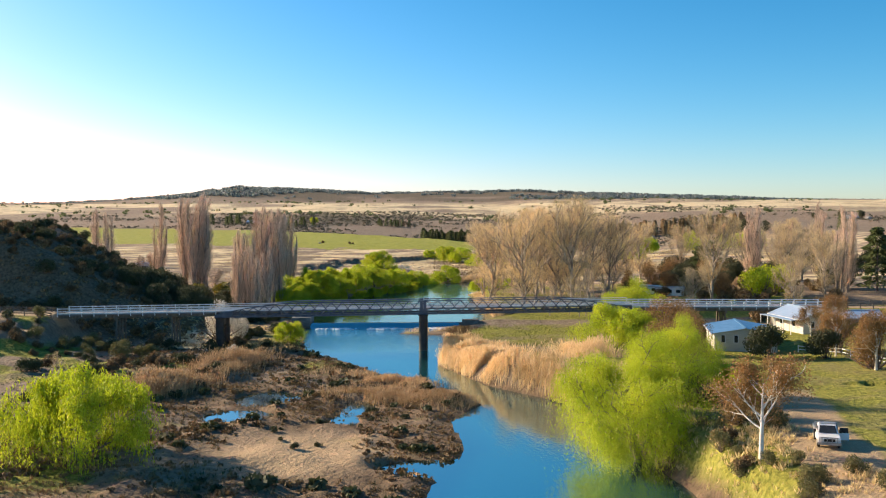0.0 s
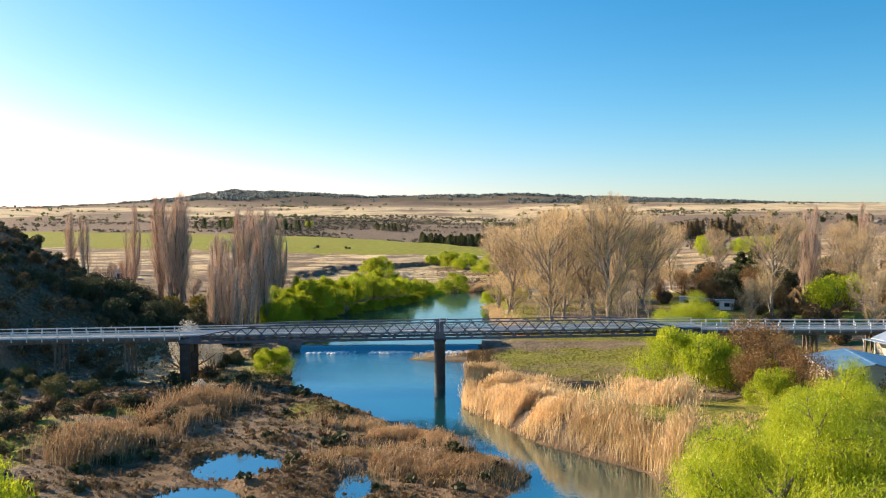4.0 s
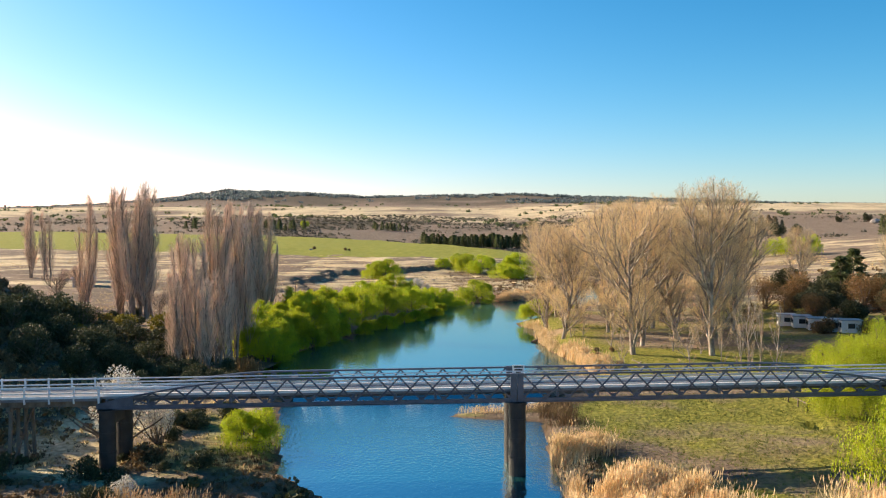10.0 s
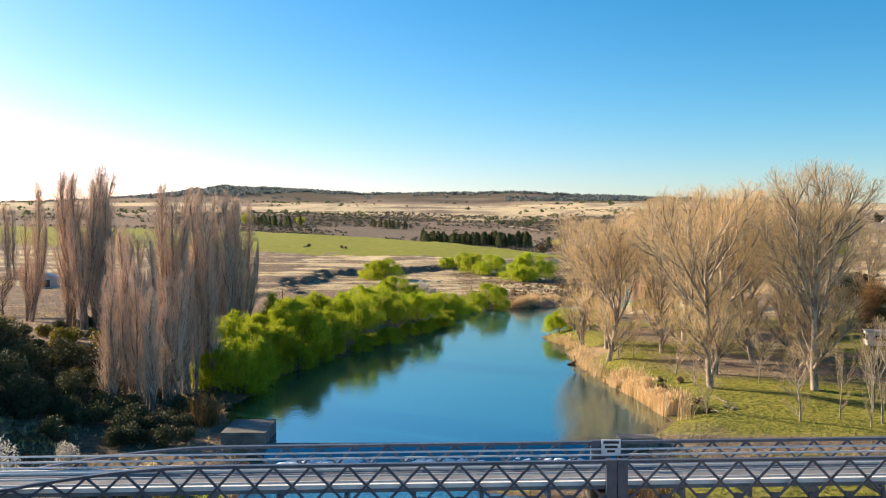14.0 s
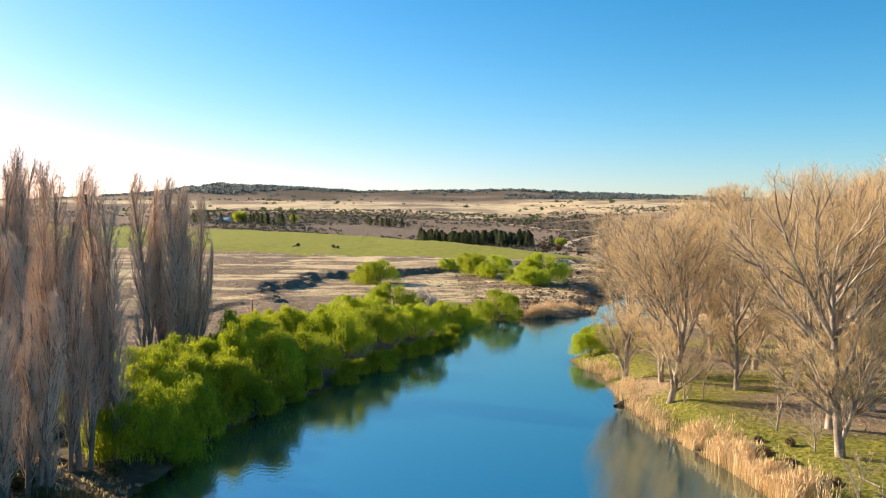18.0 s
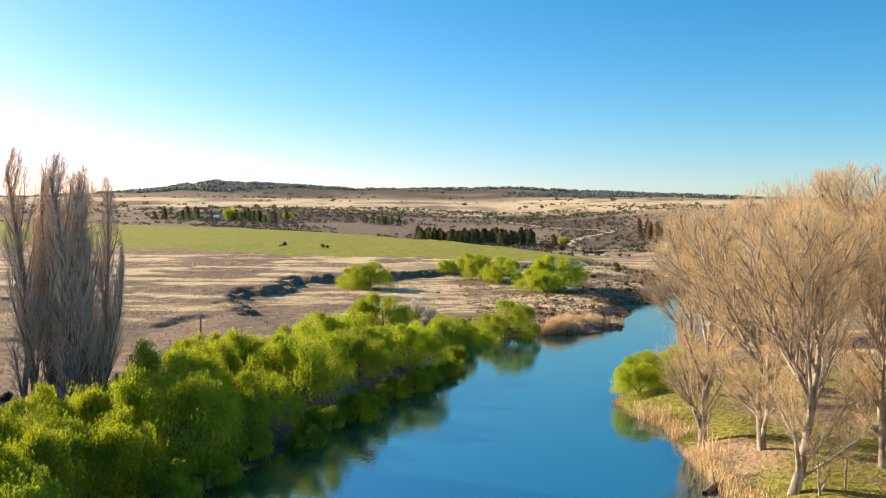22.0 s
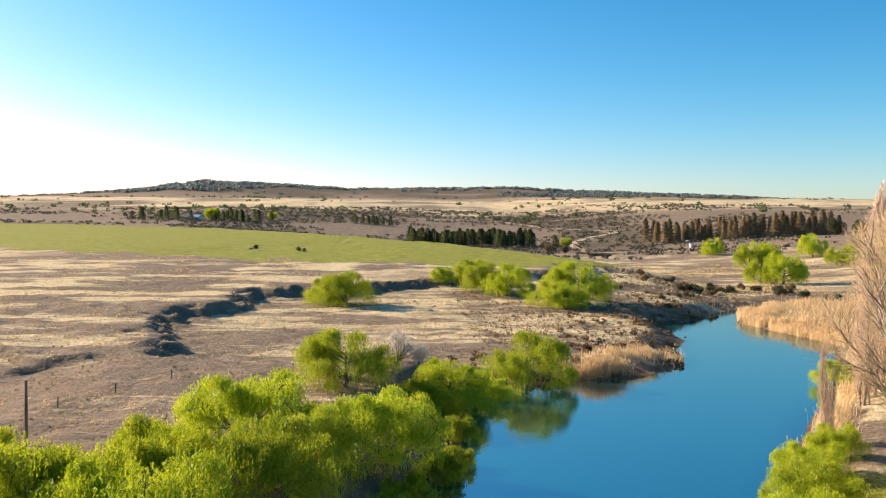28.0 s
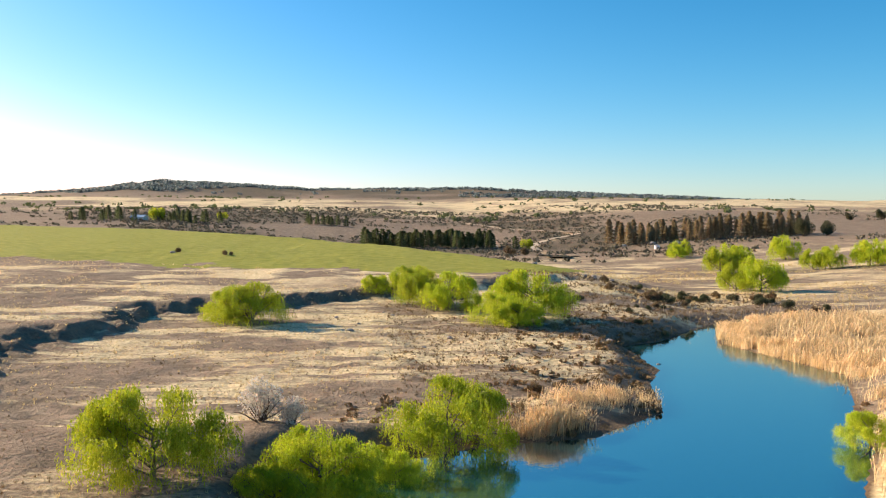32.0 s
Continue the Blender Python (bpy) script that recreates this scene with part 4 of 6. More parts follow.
def cottonwood(seed, height, label, group, twig=M_TWIG, bark=M_PALEBARK, wide=0.68, counts=(20, 10, 8, 4)):
    """A vase of upswept pale limbs from low on the trunk, its twigs kept within an egg-shaped crown."""
    rng = np.random.default_rng(seed)
    mid, axes = np.array([0, 0, 0.46 * height]), np.array([0.31, 0.31, 0.30]) * height
    ln = np.array([height * 0.52])
    pts, _ = bend_branches(rng, np.zeros((1, 3)), unit(np.array([[rng.normal(0, 0.06), rng.normal(0, 0.06), 1.0]])), ln, 8, 0.03, 0.05)
    lv = [(pts, ln, np.array([height * 0.0125]))]
    for per, lo, hi, angle, ratio, taper, n, lift, wob, rad in ((counts[0], 0.05, 0.97, 42, 1.45, 0.35, 7, 0.07, 0.05, 0.0052), (counts[1], 0.12, 1.0, 31, 0.36, 0.35, 4, 0.11, 0.06, 0.0022),
                                                               (counts[2], 0.12, 1.0, 32, 0.60, 0.3, 3, 0.08, 0.07, 0.0008), (counts[3], 0.15, 1.0, 30, 0.95, 0.3, 1, 0.08, 0.05, 0.0005)):
        p, d, ll, _ = offshoots(rng, pts, ln, per, lo, hi, angle, ratio, taper)
        q, e = (p - mid) / axes, d / axes
        qe, ee, qq = (q * e).sum(1), (e * e).sum(1), (q * q).sum(1)
        room = (-qe + np.sqrt(np.maximum(qe * qe - ee * (qq - 1), 0))) / ee
        ln = np.clip(np.minimum(ll, room * rng.uniform(0.78, 1.06, len(ll))), height * 0.016, None)
        pts, _ = bend_branches(rng, p, d, ln, n, lift, wob)
        for _ in range(9):
            q = (pts - mid) / axes
            over = (np.linalg.norm(q, axis=-1).max(1) > rng.uniform(0.93, 1.03, len(pts))) & (q[:, -1, 2] > -0.6)
            size = np.where(over, 0.86, 1.0)
            pts = pts[:, :1] + (pts - pts[:, :1]) * size[:, None, None]
            ln = ln * size
        ln = np.maximum(ln, height * 0.014)
        lv.append((pts, ln, np.full(len(ll), rad * height) * np.clip(ll / ll.mean(), 0.55, 1.5)))
    trunk = join(*[poly_tubes(p, r, r * 0.22, k) for (p, _, r), k in zip(lv[:4], (10, 6, 4, 3))])
    twig_a, twig_b = lv[4][0][:, 0], lv[4][0][:, -1]
    p, d, ll, _ = offshoots(rng, lv[4][0], lv[4][1], 2, 0.2, 1.0, 22, 0.9, 0.2)
    c, al = np.concatenate([(twig_a + twig_b) / 2, p + d * ll[:, None] * 0.5]), np.concatenate([(twig_b - twig_a) / 2, d * ll[:, None] * 0.5])
    crown = blades(c, al, unit(np.cross(al, rng.normal(0, 1, al.shape))) * height * 0.00036)
    return tree_thing("bare_tree", trunk, crown, bark, twig, label, "tree", group, height, height * wide)


def poplar(seed, height, label, group):
    rng = np.random.default_rng(seed)
    stems = [skeleton_of(rng, height * tall, [
        (limbs, 0.02, 0.97, 18, 0.32, 0.6, 5, 0.2, 0.035, height * 0.0024),
        (7, 0.05, 1.0, 22, 0.42, 0.35, 3, 0.15, 0.07, height * 0.0011),
        (5, 0.1, 1.0, 24, 0.55, 0.3, 2, 0.1, 0.1, height * 0.0007)], height * 0.008 * (0.5 + tall), 0.02) for tall, limbs in ((0.96, 44), (0.84, 30), (0.66, 24))]
    spots_ = ((0.0, 0.0), (0.034, 0.018), (-0.022, -0.032))
    lv = [(np.concatenate([s[k][0] + [ox * height, oy * height, 0] for s, (ox, oy) in zip(stems, spots_)]), np.concatenate([s[k][1] for s in stems]),
           np.concatenate([s[k][2] for s in stems])) for k in range(4)]
    round_off(lv, np.array([0.11, 0.11, 0.62]) * height, 0.42 * height)
    trunk = join(*[poly_tubes(p, r, r * 0.25, k) for (p, _, r), k in zip(lv[:2], (8, 4))])
    p, d, ln, _ = offshoots(rng, lv[3][0], lv[3][1], 2, 0.1, 1.0, 20, 1.1, 0.2)
    side = unit(np.cross(d, rng.normal(0, 1, d.shape))) * height * 0.00048
    crown = join(*[poly_tubes(p_, r, r * 0.4, 3) for p_, _, r in lv[2:]], blades(p + d * ln[:, None] * 0.5, d * ln[:, None] * 0.5, side))
    return tree_thing("poplar", trunk, crown, M_POPBARK, M_POPTWIG, label, "tree", group, height, height * 0.225)


def hanging(rng, tips, per, spread, drop, leaf_l, leaf_w, n_leaf=5):
    """Strands of leaves that hang from round each tip."""
    c = np.repeat(tips, per, 0)
    off = rng.normal(0, 1, c.shape)
    off = unit(off) * (rng.random((len(c), 1)) ** 0.4) * spread
    off[:, 2] *= 0.7
    s = c + off
    ln = rng.uniform(0.4, 1.0, len(s)) * drop
    sway = rng.normal(0, 0.12, (len(s), 3))
    outs = []
    for k in range(n_leaf):
        u = (k + rng.random(len(s))) / n_leaf
        p = s + np.stack([sway[:, 0] * ln * u, sway[:, 1] * ln * u, 0.18 * ln * u - ln * u * u], 1) + off * 0.25 * u[:, None]
        al = unit(np.stack([rng.normal(0, 0.45, len(s)), rng.normal(0, 0.45, len(s)), -0.4 - u], 1)) * (leaf_l * rng.uniform(0.7, 1.3, len(s)))[:, None]
        sd = unit(np.cross(al, rng.normal(0, 1, al.shape))) * leaf_w
        outs.append(blades(p, al, sd))
    return join(*outs)


def willow(seed, height, width, label, group, leaf=M_WILLOW, trunk_frac=0.5, per=8, fine=1.0):
    rng = np.random.default_rng(seed)
    lv = skeleton_of(rng, height * trunk_frac, [
        (12, 0.05, 1.0, 64, 0.95 * width / height, 0.35, 6, 0.07, 0.10, height * 0.011),
        (6, 0.25, 1.0, 44, 0.45, 0.35, 4, 0.02, 0.14, height * 0.0045),
        (5, 0.2, 1.0, 48, 0.55, 0.3, 3, -0.02, 0.15, height * 0.0022)], height * 0.03, 0.12)
    axes = np.array([width * 0.46, width * 0.46, height * 0.62])
    for p, _, _ in lv:
        q = (p - [0, 0, height * 0.33]) / axes
        far = np.linalg.norm(q, axis=-1, keepdims=True)
        p[:] = np.where(far > 0.9, q / np.maximum(far, 1e-6) * (0.9 + 0.1 * np.tanh(far - 0.9)), q) * axes + [0, 0, height * 0.33]
        p[..., 2] = np.maximum(p[..., 2], 0.02)
    trunk = join(*[poly_tubes(p, r, r * 0.3, k) for (p, _, r), k in zip(lv, (9, 6, 4, 3))])
    tips = np.concatenate([lv[3][0][:, -1], lv[3][0][:, 1], lv[2][0][:, -1]])
    tips = tips[tips[:, 2] > height * 0.06]
    a, hz = rng.random(150) * 2 * np.pi, rng.uniform(0.12, 0.5, 150)
    rad = width * 0.46 * np.sqrt(1 - ((hz - 0.33) / 0.66) ** 2) * rng.uniform(0.62, 0.95, 150)
    tips = np.concatenate([tips, np.stack([rad * np.cos(a), rad * np.sin(a), hz * height], 1)])
    vq = hanging(rng, tips, per, height * 0.095, height * 0.2, (0.011 * height + 0.055) * (8 / per) ** 0.35 * fine, (0.003 * height + 0.014) * (8 / per) ** 0.5 * fine, 5)
    v = vq[0]
    v[:, 2] = np.maximum(v[:, 2], 0.05 + 0.1 * rng.random(len(v)))
    return tree_thing("willow", trunk, vq, M_BARK, leaf, label, "tree", group, height, width)


def bush(seed, height, width, name, label, group, leaf, count=1500, size=0.10, category="shrub", bark=M_BARK):
    rng = np.random.default_rng(seed)
    lobes = rng.normal(0, 1, (7, 3))
    lobes = unit(lobes) * np.array([width * 0.28, width * 0.28, height * 0.22])
    lobes[:, 2] += height * 0.5
    c = lobes[rng.integers(0, 7, count)]
    p = c + unit(rng.normal(0, 1, (count, 3))) * (rng.random((count, 1)) ** 0.35) * np.array([width * 0.27, width * 0.27, height * 0.3])
    p[:, 2] = np.maximum(p[:, 2], 0.05)
    al = unit(rng.normal(0, 1, p.shape) + [0, 0, 0.5]) * (size * rng.uniform(0.6, 1.4, count))[:, None]
    sd = unit(np.cross(al, rng.normal(0, 1, al.shape))) * size * 0.45
    n = 14
    st = np.zeros((n, 3))
    st[:, :2] = rng.normal(0, width * 0.04, (n, 2))
    dd = unit(rng.normal(0, 0.5, (n, 3)) + [0, 0, 1])
    pts, _ = bend_branches(rng, st, dd, np.full(n, height * 0.7), 4, 0.05, 0.15)
    return tree_thing(name, poly_tubes(pts, np.full(n, 0.02 * height), np.full(n, 0.006 * height), 4), blades(p, al, sd), bark, leaf, label, category, group)


def conifer(seed, height, width, label, group, leaf, taper=0.75):
    rng = np.random.default_rng(seed)
    n = 1300
    u = rng.random(n) ** 0.8
    z = height * (0.06 + 0.94 * u)
    tier = 0.75 + 0.25 * np.sin(u * 40)
    r = width / 2 * (1 - u) ** taper * tier * rng.uniform(0.25, 1, n) ** 0.5
    a = rng.random(n) * 2 * np.pi
    p = np.stack([r * np.cos(a), r * np.sin(a), z], 1)
    al = unit(np.stack([np.cos(a), np.sin(a), rng.normal(-0.1, 0.3, n)], 1)) * height * 0.05
    sd = unit(np.cross(al, rng.normal(0, 1, al.shape))) * height * 0.018
    trunk = poly_tubes(np.array([[[0, 0, 0], [0, 0, height * 0.5], [0, 0, height]]], float), np.array([height * 0.016]), np.array([0.03]), 6)
    return tree_thing("conifer", trunk, blades(p, al, sd), M_BARK, leaf, label, "tree", group)


def copy_at(pr, m):
    """A copy at the pose and scale m, whatever the scale of the first one."""
    return copy_thing(pr, m @ Matrix.Diagonal((*[1 / k for k in pr.scale], 1)))


def plant(proto, spots, rng, sink=0.15):
    """Sets the prototypes at the spots (x, y, scale), the first ones used in place."""
    first = {}
    for k, (x, y, s) in enumerate(spots):
        pr = proto[k % len(proto)]
        m = pose(x, y, gz(x, y) - sink, 0, 0, rng.uniform(0, 360)) @ Matrix.Diagonal((s, s, s * rng.uniform(0.94, 1.06), 1))
        if pr in first:
            copy_at(pr, m)
        else:
            first[pr] = m
    for pr, m in first.items():
        pr.matrix_basis = m


prng = random.Random(4)
# bare cottonwoods of the park
cw = [cottonwood(s, 26, "tall bare tree with pale branches and tan twigs on grass", "bare trees of the park") for s in (11, 12, 13)]
plant(cw, [(25.4, 62.4, 1.06), (37.7, 60.1, 1.16), (18.2, 90.6, .87), (17.5, 111, .9), (29.7, 74.1, 1.05), (38.4, 82.6, 1.0), (20.5, 103, .95), (36, 130, 1.0), (36.7, 113, 1.0), (38.9, 103.4, .98),
           (22.6, 130.3, .78), (47, 90, 1.0), (54, 98, 1.0), (45, 120, 1.0), (43, 142, 1.0), (29, 139, .9), (28, 96, .85)], prng)
plant([cottonwood(15, 12, "dark bare spreading tree among the poplars", "bare trees of the paddock", M_POPTWIG, M_BARK)], [(-97, 148, 1.0), (-104, 152, .9), (-66, 112, .6)], prng)
scw = [cottonwood(s, 10, "young bare sapling with pale stems under the park trees", "saplings of the park", counts=(9, 7, 6, 3)) for s in (31, 32)]
plant(scw, [(30, 46, .8), (24, 73, .7), (22, 90, .6), (21, 50, .5), (33, 66, .8), (19.5, 88.8, .6), (24, 64.3, .6), (36.3, 61.4, .6), (28.4, 73, .6), (17, 109, .6), (-46.5, -55, .65)], prng)
spr = [cottonwood(s, 11, "slender upright bare sapling with pale stems on the lawn", "upright saplings of the park", M_TWIG, M_PALEBARK, 0.40, (8, 6, 5, 3)) for s in (33, 34)]
plant(spr, [(38.5, 45, 1.05), (40.4, 46.5, 1.15), (42.6, 46, .95), (36.8, 44, .85), (39.8, 49.5, 1.0), (34.8, 47, .75)], prng)
# lombardy poplars
po = [poplar(s, 26, "tall narrow bare poplar with upswept brown branches", "bare poplars") for s in (21, 22, 23)]
plant(po, [(-40.6, 65.9, .95), (-38.6, 63, .9), (-43, 62, .92), (-39.6, 60, .86), (-46, 59, .76), (-47.3, 57, .7), (-44.5, 57.5, .72), (-41, 49, .55), (-39.6, 52, .62), (-43, 51, .6), (-46, 50.5, .58),
           (-45, 113, 1.05), (-43.8, 115, .95), (-46, 116, 1.0), (-49.8, 115, 1.05), (-48.5, 118, 1.0),
           (-75, 123, 1.2), (-72.5, 124, 1.1), (-76, 131, 1.1), (-73.5, 128, 1.15), (-79.5, 126, 1.15), (-92, 138, 1.12), (-154, 267, 1.0), (-161, 268, 1.05),
           (31, 163, .42), (43.5, 181, .5), (48.6, 183, 1.0), (50.4, 187, .97), (47.4, 188, .87), (51.2, 192, .9)], prng)
# willows
wi = [willow(s, 7.9, 13.5, "rounded bright yellow-green willow in spring leaf", "willows along the river") for s in (41, 42, 43)]
wg = [willow(s, 8, 12, "rounded fresh green willow at the water's edge", "willows along the river", M_WILLOW2) for s in (44, 45)]
big = willow(46, 12.5, 15.5, "large weeping yellow-green willow leaning over the water", "willows along the river", per=26, fine=0.74)
plant([big], [(23.2, -79, 1.12), (29, -69, .74), (43, 20, .92)], prng)
plant([willow(48, 10, 16, "spreading yellow-green willow with dark bare limbs on the marsh", "willows along the river")], [(-34.5, -80, 1.0)], prng)
plant(wi, [(48, 24, .95), (34, -12, 1.15), (38, -36, .55), (-26.5, 9, .5), (-36.9, 76, .75), (-27.1, 113, .66), (-24, 126, .9), (-31.9, 105, .75), (-18.5, 141, .8), (-12, 154.5, .86),
           (-2, 187, .5), (6.6, 203, 1.0), (-22.5, 152.5, .95), (-17.2, 147.5, .7), (-17, 182.5, .92), (-5.2, 186.5, .78), (-28, 145, .62), (1.5, 194, .5), (-8, 183.5, .5),
           (-25, 297, 1.15), (-31, 301, .8), (0, 342, .6), (11, 327, 1.05), (16, 319, 1.1), (9, 346, .9), (24, 297, .85), (33, 305, 1.4), (28, 293, .75), (17.2, 135, .54), (20.2, 141, .6), (23.6, 150, .5), (29, 157, .42), (50.5, 203, .5), (-40.9, 88, .8)], prng)
plant(wg, [(-40.4, 72, .85), (-38.4, 82, .85), (-35.4, 91, .75), (-32.4, 99, 1.0), (-37.3, 66, .8), (-33.4, 121, .8), (-38.5, 140, .72), (-27, 138, .8),
           (-35.8, 111, .95), (-43, 80, .85), (34.5, -74, .5), (-40.4, 98, .8), (-30.5, 129, .9)], prng)
# low growth that hangs over the water's edge
lw = [willow(s, 5, 8, "low fresh green willow growth over the water's edge", "low willows at the water's edge", M_WILLOW2, per=3) for s in (49, 50)]
edge = []
for (ax, ay), (bx, by) in zip(BANK_L[14:31], BANK_L[15:32]):
    n_e = max(1, int(math.hypot(bx - ax, by - ay) / 5.6))
    edge += [(ax + (bx - ax) * k / n_e + prng.uniform(-0.9, 0.7) - 1.5 * (ay < 95), ay + (by - ay) * k / n_e + prng.uniform(-1, 1), prng.uniform(.5, .85) if ay < 145 else prng.uniform(.35, .6)) for k in range(n_e)]
plant(lw, [e for e in edge if 60 < e[1] < 199], prng, 0.3)
far_w = [willow(s, 11, 15, "far rounded bright green willow on the river flat", "far willows", per=3) for s in (47,)]
plant(far_w, [(190, 670, 1.0), (184, 660, .8), (166, 525, 1.25), (158, 520, 1.1), (130.8, 414, 1.15), (124, 418, .9), (219, 585, 1.2), (204, 507, .95), (198, 512, .8), (221, 505, 1.1), (228, 498, 1.1), (236, 490, 1.2)], prng)


# ---- shrubs and reeds ----
def in_strip(rng, pts, width, n):
    """Random places along a line of points (x, y), width metres wide."""
    a = np.array(pts, float)
    seg = np.hypot(*(a[1:] - a[:-1]).T)
    k = rng.choice(len(seg), n, p=seg / seg.sum())
    t = rng.random(n)[:, None]
    p = a[k] * (1 - t) + a[k + 1] * t
    return p + rng.normal(0, width / 2.4, (n, 2))


def settle(p, lift=0.0):
    d = shore(p[:, 0], p[:, 1])
    return np.concatenate([p, (ground(p[:, 0], p[:, 1], d) + lift)[:, None]], 1), d


def reeds(name, pts, width, n, height, label, mat=M_REED, seed=0, dry=0.1, category="reeds", thick=0.022, cut=-0.16):
    rng = np.random.default_rng(seed)
    p, d = settle(in_strip(rng, pts, width, int(n * 1.4)))
    p = p[(d > dry) & (fbm(p[:, 0], p[:, 1], 3.2, 3, seed + 50) > cut)]
    n = len(p)
    h = height * rng.uniform(0.65, 1.1, n) * np.clip(0.45 + 1.1 * (fbm(p[:, 0], p[:, 1], 4.5, 3, seed) + 0.5), 0.3, 1.3)
    lean = np.stack([rng.normal(0.12, 0.16, n), rng.normal(0, 0.16, n), np.ones(n)], 1)
    a = rng.random(n) * np.pi
    s = np.stack([np.cos(a), np.sin(a), 0 * a], 1) * (thick * rng.uniform(0.7, 1.5, n))[:, None]
    base = p - [0, 0, 0.1]
    mid = base + lean * [0.5, 0.5, 1] * (h * 0.6)[:, None]
    tip = base + lean * [1.2, 1.2, 1] * h[:, None]
    v = np.stack([base - s, base + s, mid + s * 0.9, mid - s * 0.9, tip + s * 0.35, tip - s * 0.35], 1).reshape(-1, 3)
    i = np.arange(n)[:, None] * 6
    q = np.concatenate([i + [0, 1, 2, 3], i + [3, 2, 4, 5]])
    plume = blades(tip, (mid - base) * 0.16, s * 2.2)
    v, q = join((v, q), plume)
    tagged(new(name, mesh_np(name, v, q, (mat,))), label, category, kind="stuff")


reeds("reed_bed", [(6, -7), (6.2, -15), (10.5, -27), (13, -34)], 4.6, 12000, 2.2, "tall dry golden reeds along the river edge", seed=1)
reeds("reed_bed", [(10.5, -9), (13, -15), (14, -24)], 3.5, 6500, 2.1, "tall dry pale reeds beside the grass flat", seed=2)
reeds("reed_bed", [(27.5, -17), (26, -26), (24.5, -35)], 5.0, 8000, 2.4, "dry pale reed clump near the willows", seed=3)
reeds("reed_bed", [(13, -36), (18.5, -43.5), (23, -52)], 1.6, 2200, 2.2, "narrow dry golden reed fringe along the bank", seed=18)
reeds("reed_bed", [(4.5, 3), (9, 9)], 3, 1800, 1.9, "small dry golden reed clump near the pier", seed=4)
reeds("reed_bed", [(-30, -13), (-32, -24), (-35, -34), (-38.5, -44)], 4.2, 7500, 1.8, "dry brown reed strip on the marsh", M_BROWNREED, seed=5, cut=-0.5)
reeds("reed_bed", [(-14, -29), (-6, -33), (1, -38)], 5, 3600, 0.95, "short dry brown reeds on the mud island", M_BROWNREED, seed=6)
reeds("reed_bed", [(7, -50), (-2, -47), (-11, -42)], 6, 4200, 0.9, "short dry brown reeds on the mud island", M_BROWNREED, seed=7)
reeds("reed_bed", [(17.5, 50), (17, 62), (15.3, 76)], 2.8, 5200, 2.0, "dry orange reeds along the park bank", seed=8)
reeds("reed_bed", [(14.8, 80), (14.5, 96), (16, 108), (17, 119), (15, 126)], 2.0, 2000, 1.2, "low dry reeds along the park bank", seed=9)
reeds("reed_bed", [(-33, 43.5), (-35, 47)], 2.2, 900, 2.2, "rust coloured dry plant clump by the weir", M_RUST, seed=10)
reeds("reed_bed", [(14, 209), (22, 212)], 2.4, 1400, 1.9, "dry golden reeds on the river spit", seed=11)
reeds("reed_bed", [(20, 218), (30, 224), (34, 228)], 4, 1800, 1.3, "pale dry reeds on the river spit", seed=12)
reeds("reed_bed", [(75, 246), (73, 268), (71, 290), (84, 316), (100, 327)], 8, 15000, 1.9, "tall dry golden reed bed on the river bend", seed=13, thick=0.032)
reeds("reed_bed", [(88, 250), (95, 280), (105, 310), (130, 325)], 26, 9000, 2.0, "dry reed flats behind the river bend", seed=14, thick=0.045)
reeds("reed_bed", [(66, 228), (54, 202), (40, 180), (28, 158)], 2.4, 3500, 1.6, "dry golden reeds along the upper bank", seed=15)
reeds("reed_bed", [(8, 30), (3, 27), (-4, 27)], 1.5, 500, 0.7, "short dry reeds on the sandbar", seed=16, dry=-0.2)
reeds("reed_bed", [(8, 17), (6, 25), (10, 34)], 3, 1500, 1.1, "short brown reeds at the paddock edge", M_SEDGE, seed=17)


def tufts(name, pts, n, height, label, mat, seed, blade=7, keep=None, spread=0.22):
    rng = np.random.default_rng(seed)
    p, d = settle(pts(rng, n), -0.04)
    ok = d > 0.5
    if keep is not None:
        ok &= keep(p[:, 0], p[:, 1], rng)
    p = p[ok]
    n = len(p)
    hs = height * rng.uniform(0.5, 1.5, n)
    b = np.repeat(p, blade, 0)
    h = np.repeat(hs, blade) * rng.uniform(0.6, 1.1, n * blade)
    off = rng.normal(0, spread, (n * blade, 3)) * h[:, None] * [1, 1, 0]
    lean = rng.normal(0, 0.45, (n * blade, 3))
    lean[:, 2] = 1
    a = rng.random(n * blade) * np.pi
    s = np.stack([np.cos(a), np.sin(a), 0 * a], 1) * h[:, None] * 0.09
    c = b + off
    v, q = blades(c + lean * h[:, None] * 0.45, lean * h[:, None] * 0.5, s)
    tagged(new(name, mesh_np(name, v, q, (mat,))), label, "grass", kind="stuff")


def sandy(x, y):
    """The bare sand flat on the marsh."""
    return mound(x, y, -12, -77, 10, 11) + 0.5 * fbm(x, y, 6, 3, 97)


def area(x0, x1, y0, y1):
    return lambda rng, n: np.stack([rng.uniform(x0, x1, n), rng.uniform(y0, y1, n)], 1)


patch = lambda size, cut, seed: (lambda x, y, rng: (fbm(x, y, size, 3, seed) + 0.25 * rng.normal(size=len(x)) > cut) & (sandy(x, y) < 0.4))
tufts("sedge", area(-52, 8, -105, 6), 20000, 0.36, "brown sedge tufts on the muddy marsh", M_SEDGE, 61, 11, patch(7, 0.0, 33))
tufts("marsh_grass", area(-60, 8, -105, 30), 9000, 0.32, "dull olive grass tufts on the marsh", M_SHRUB, 62, 10, patch(9, 0.12, 34))
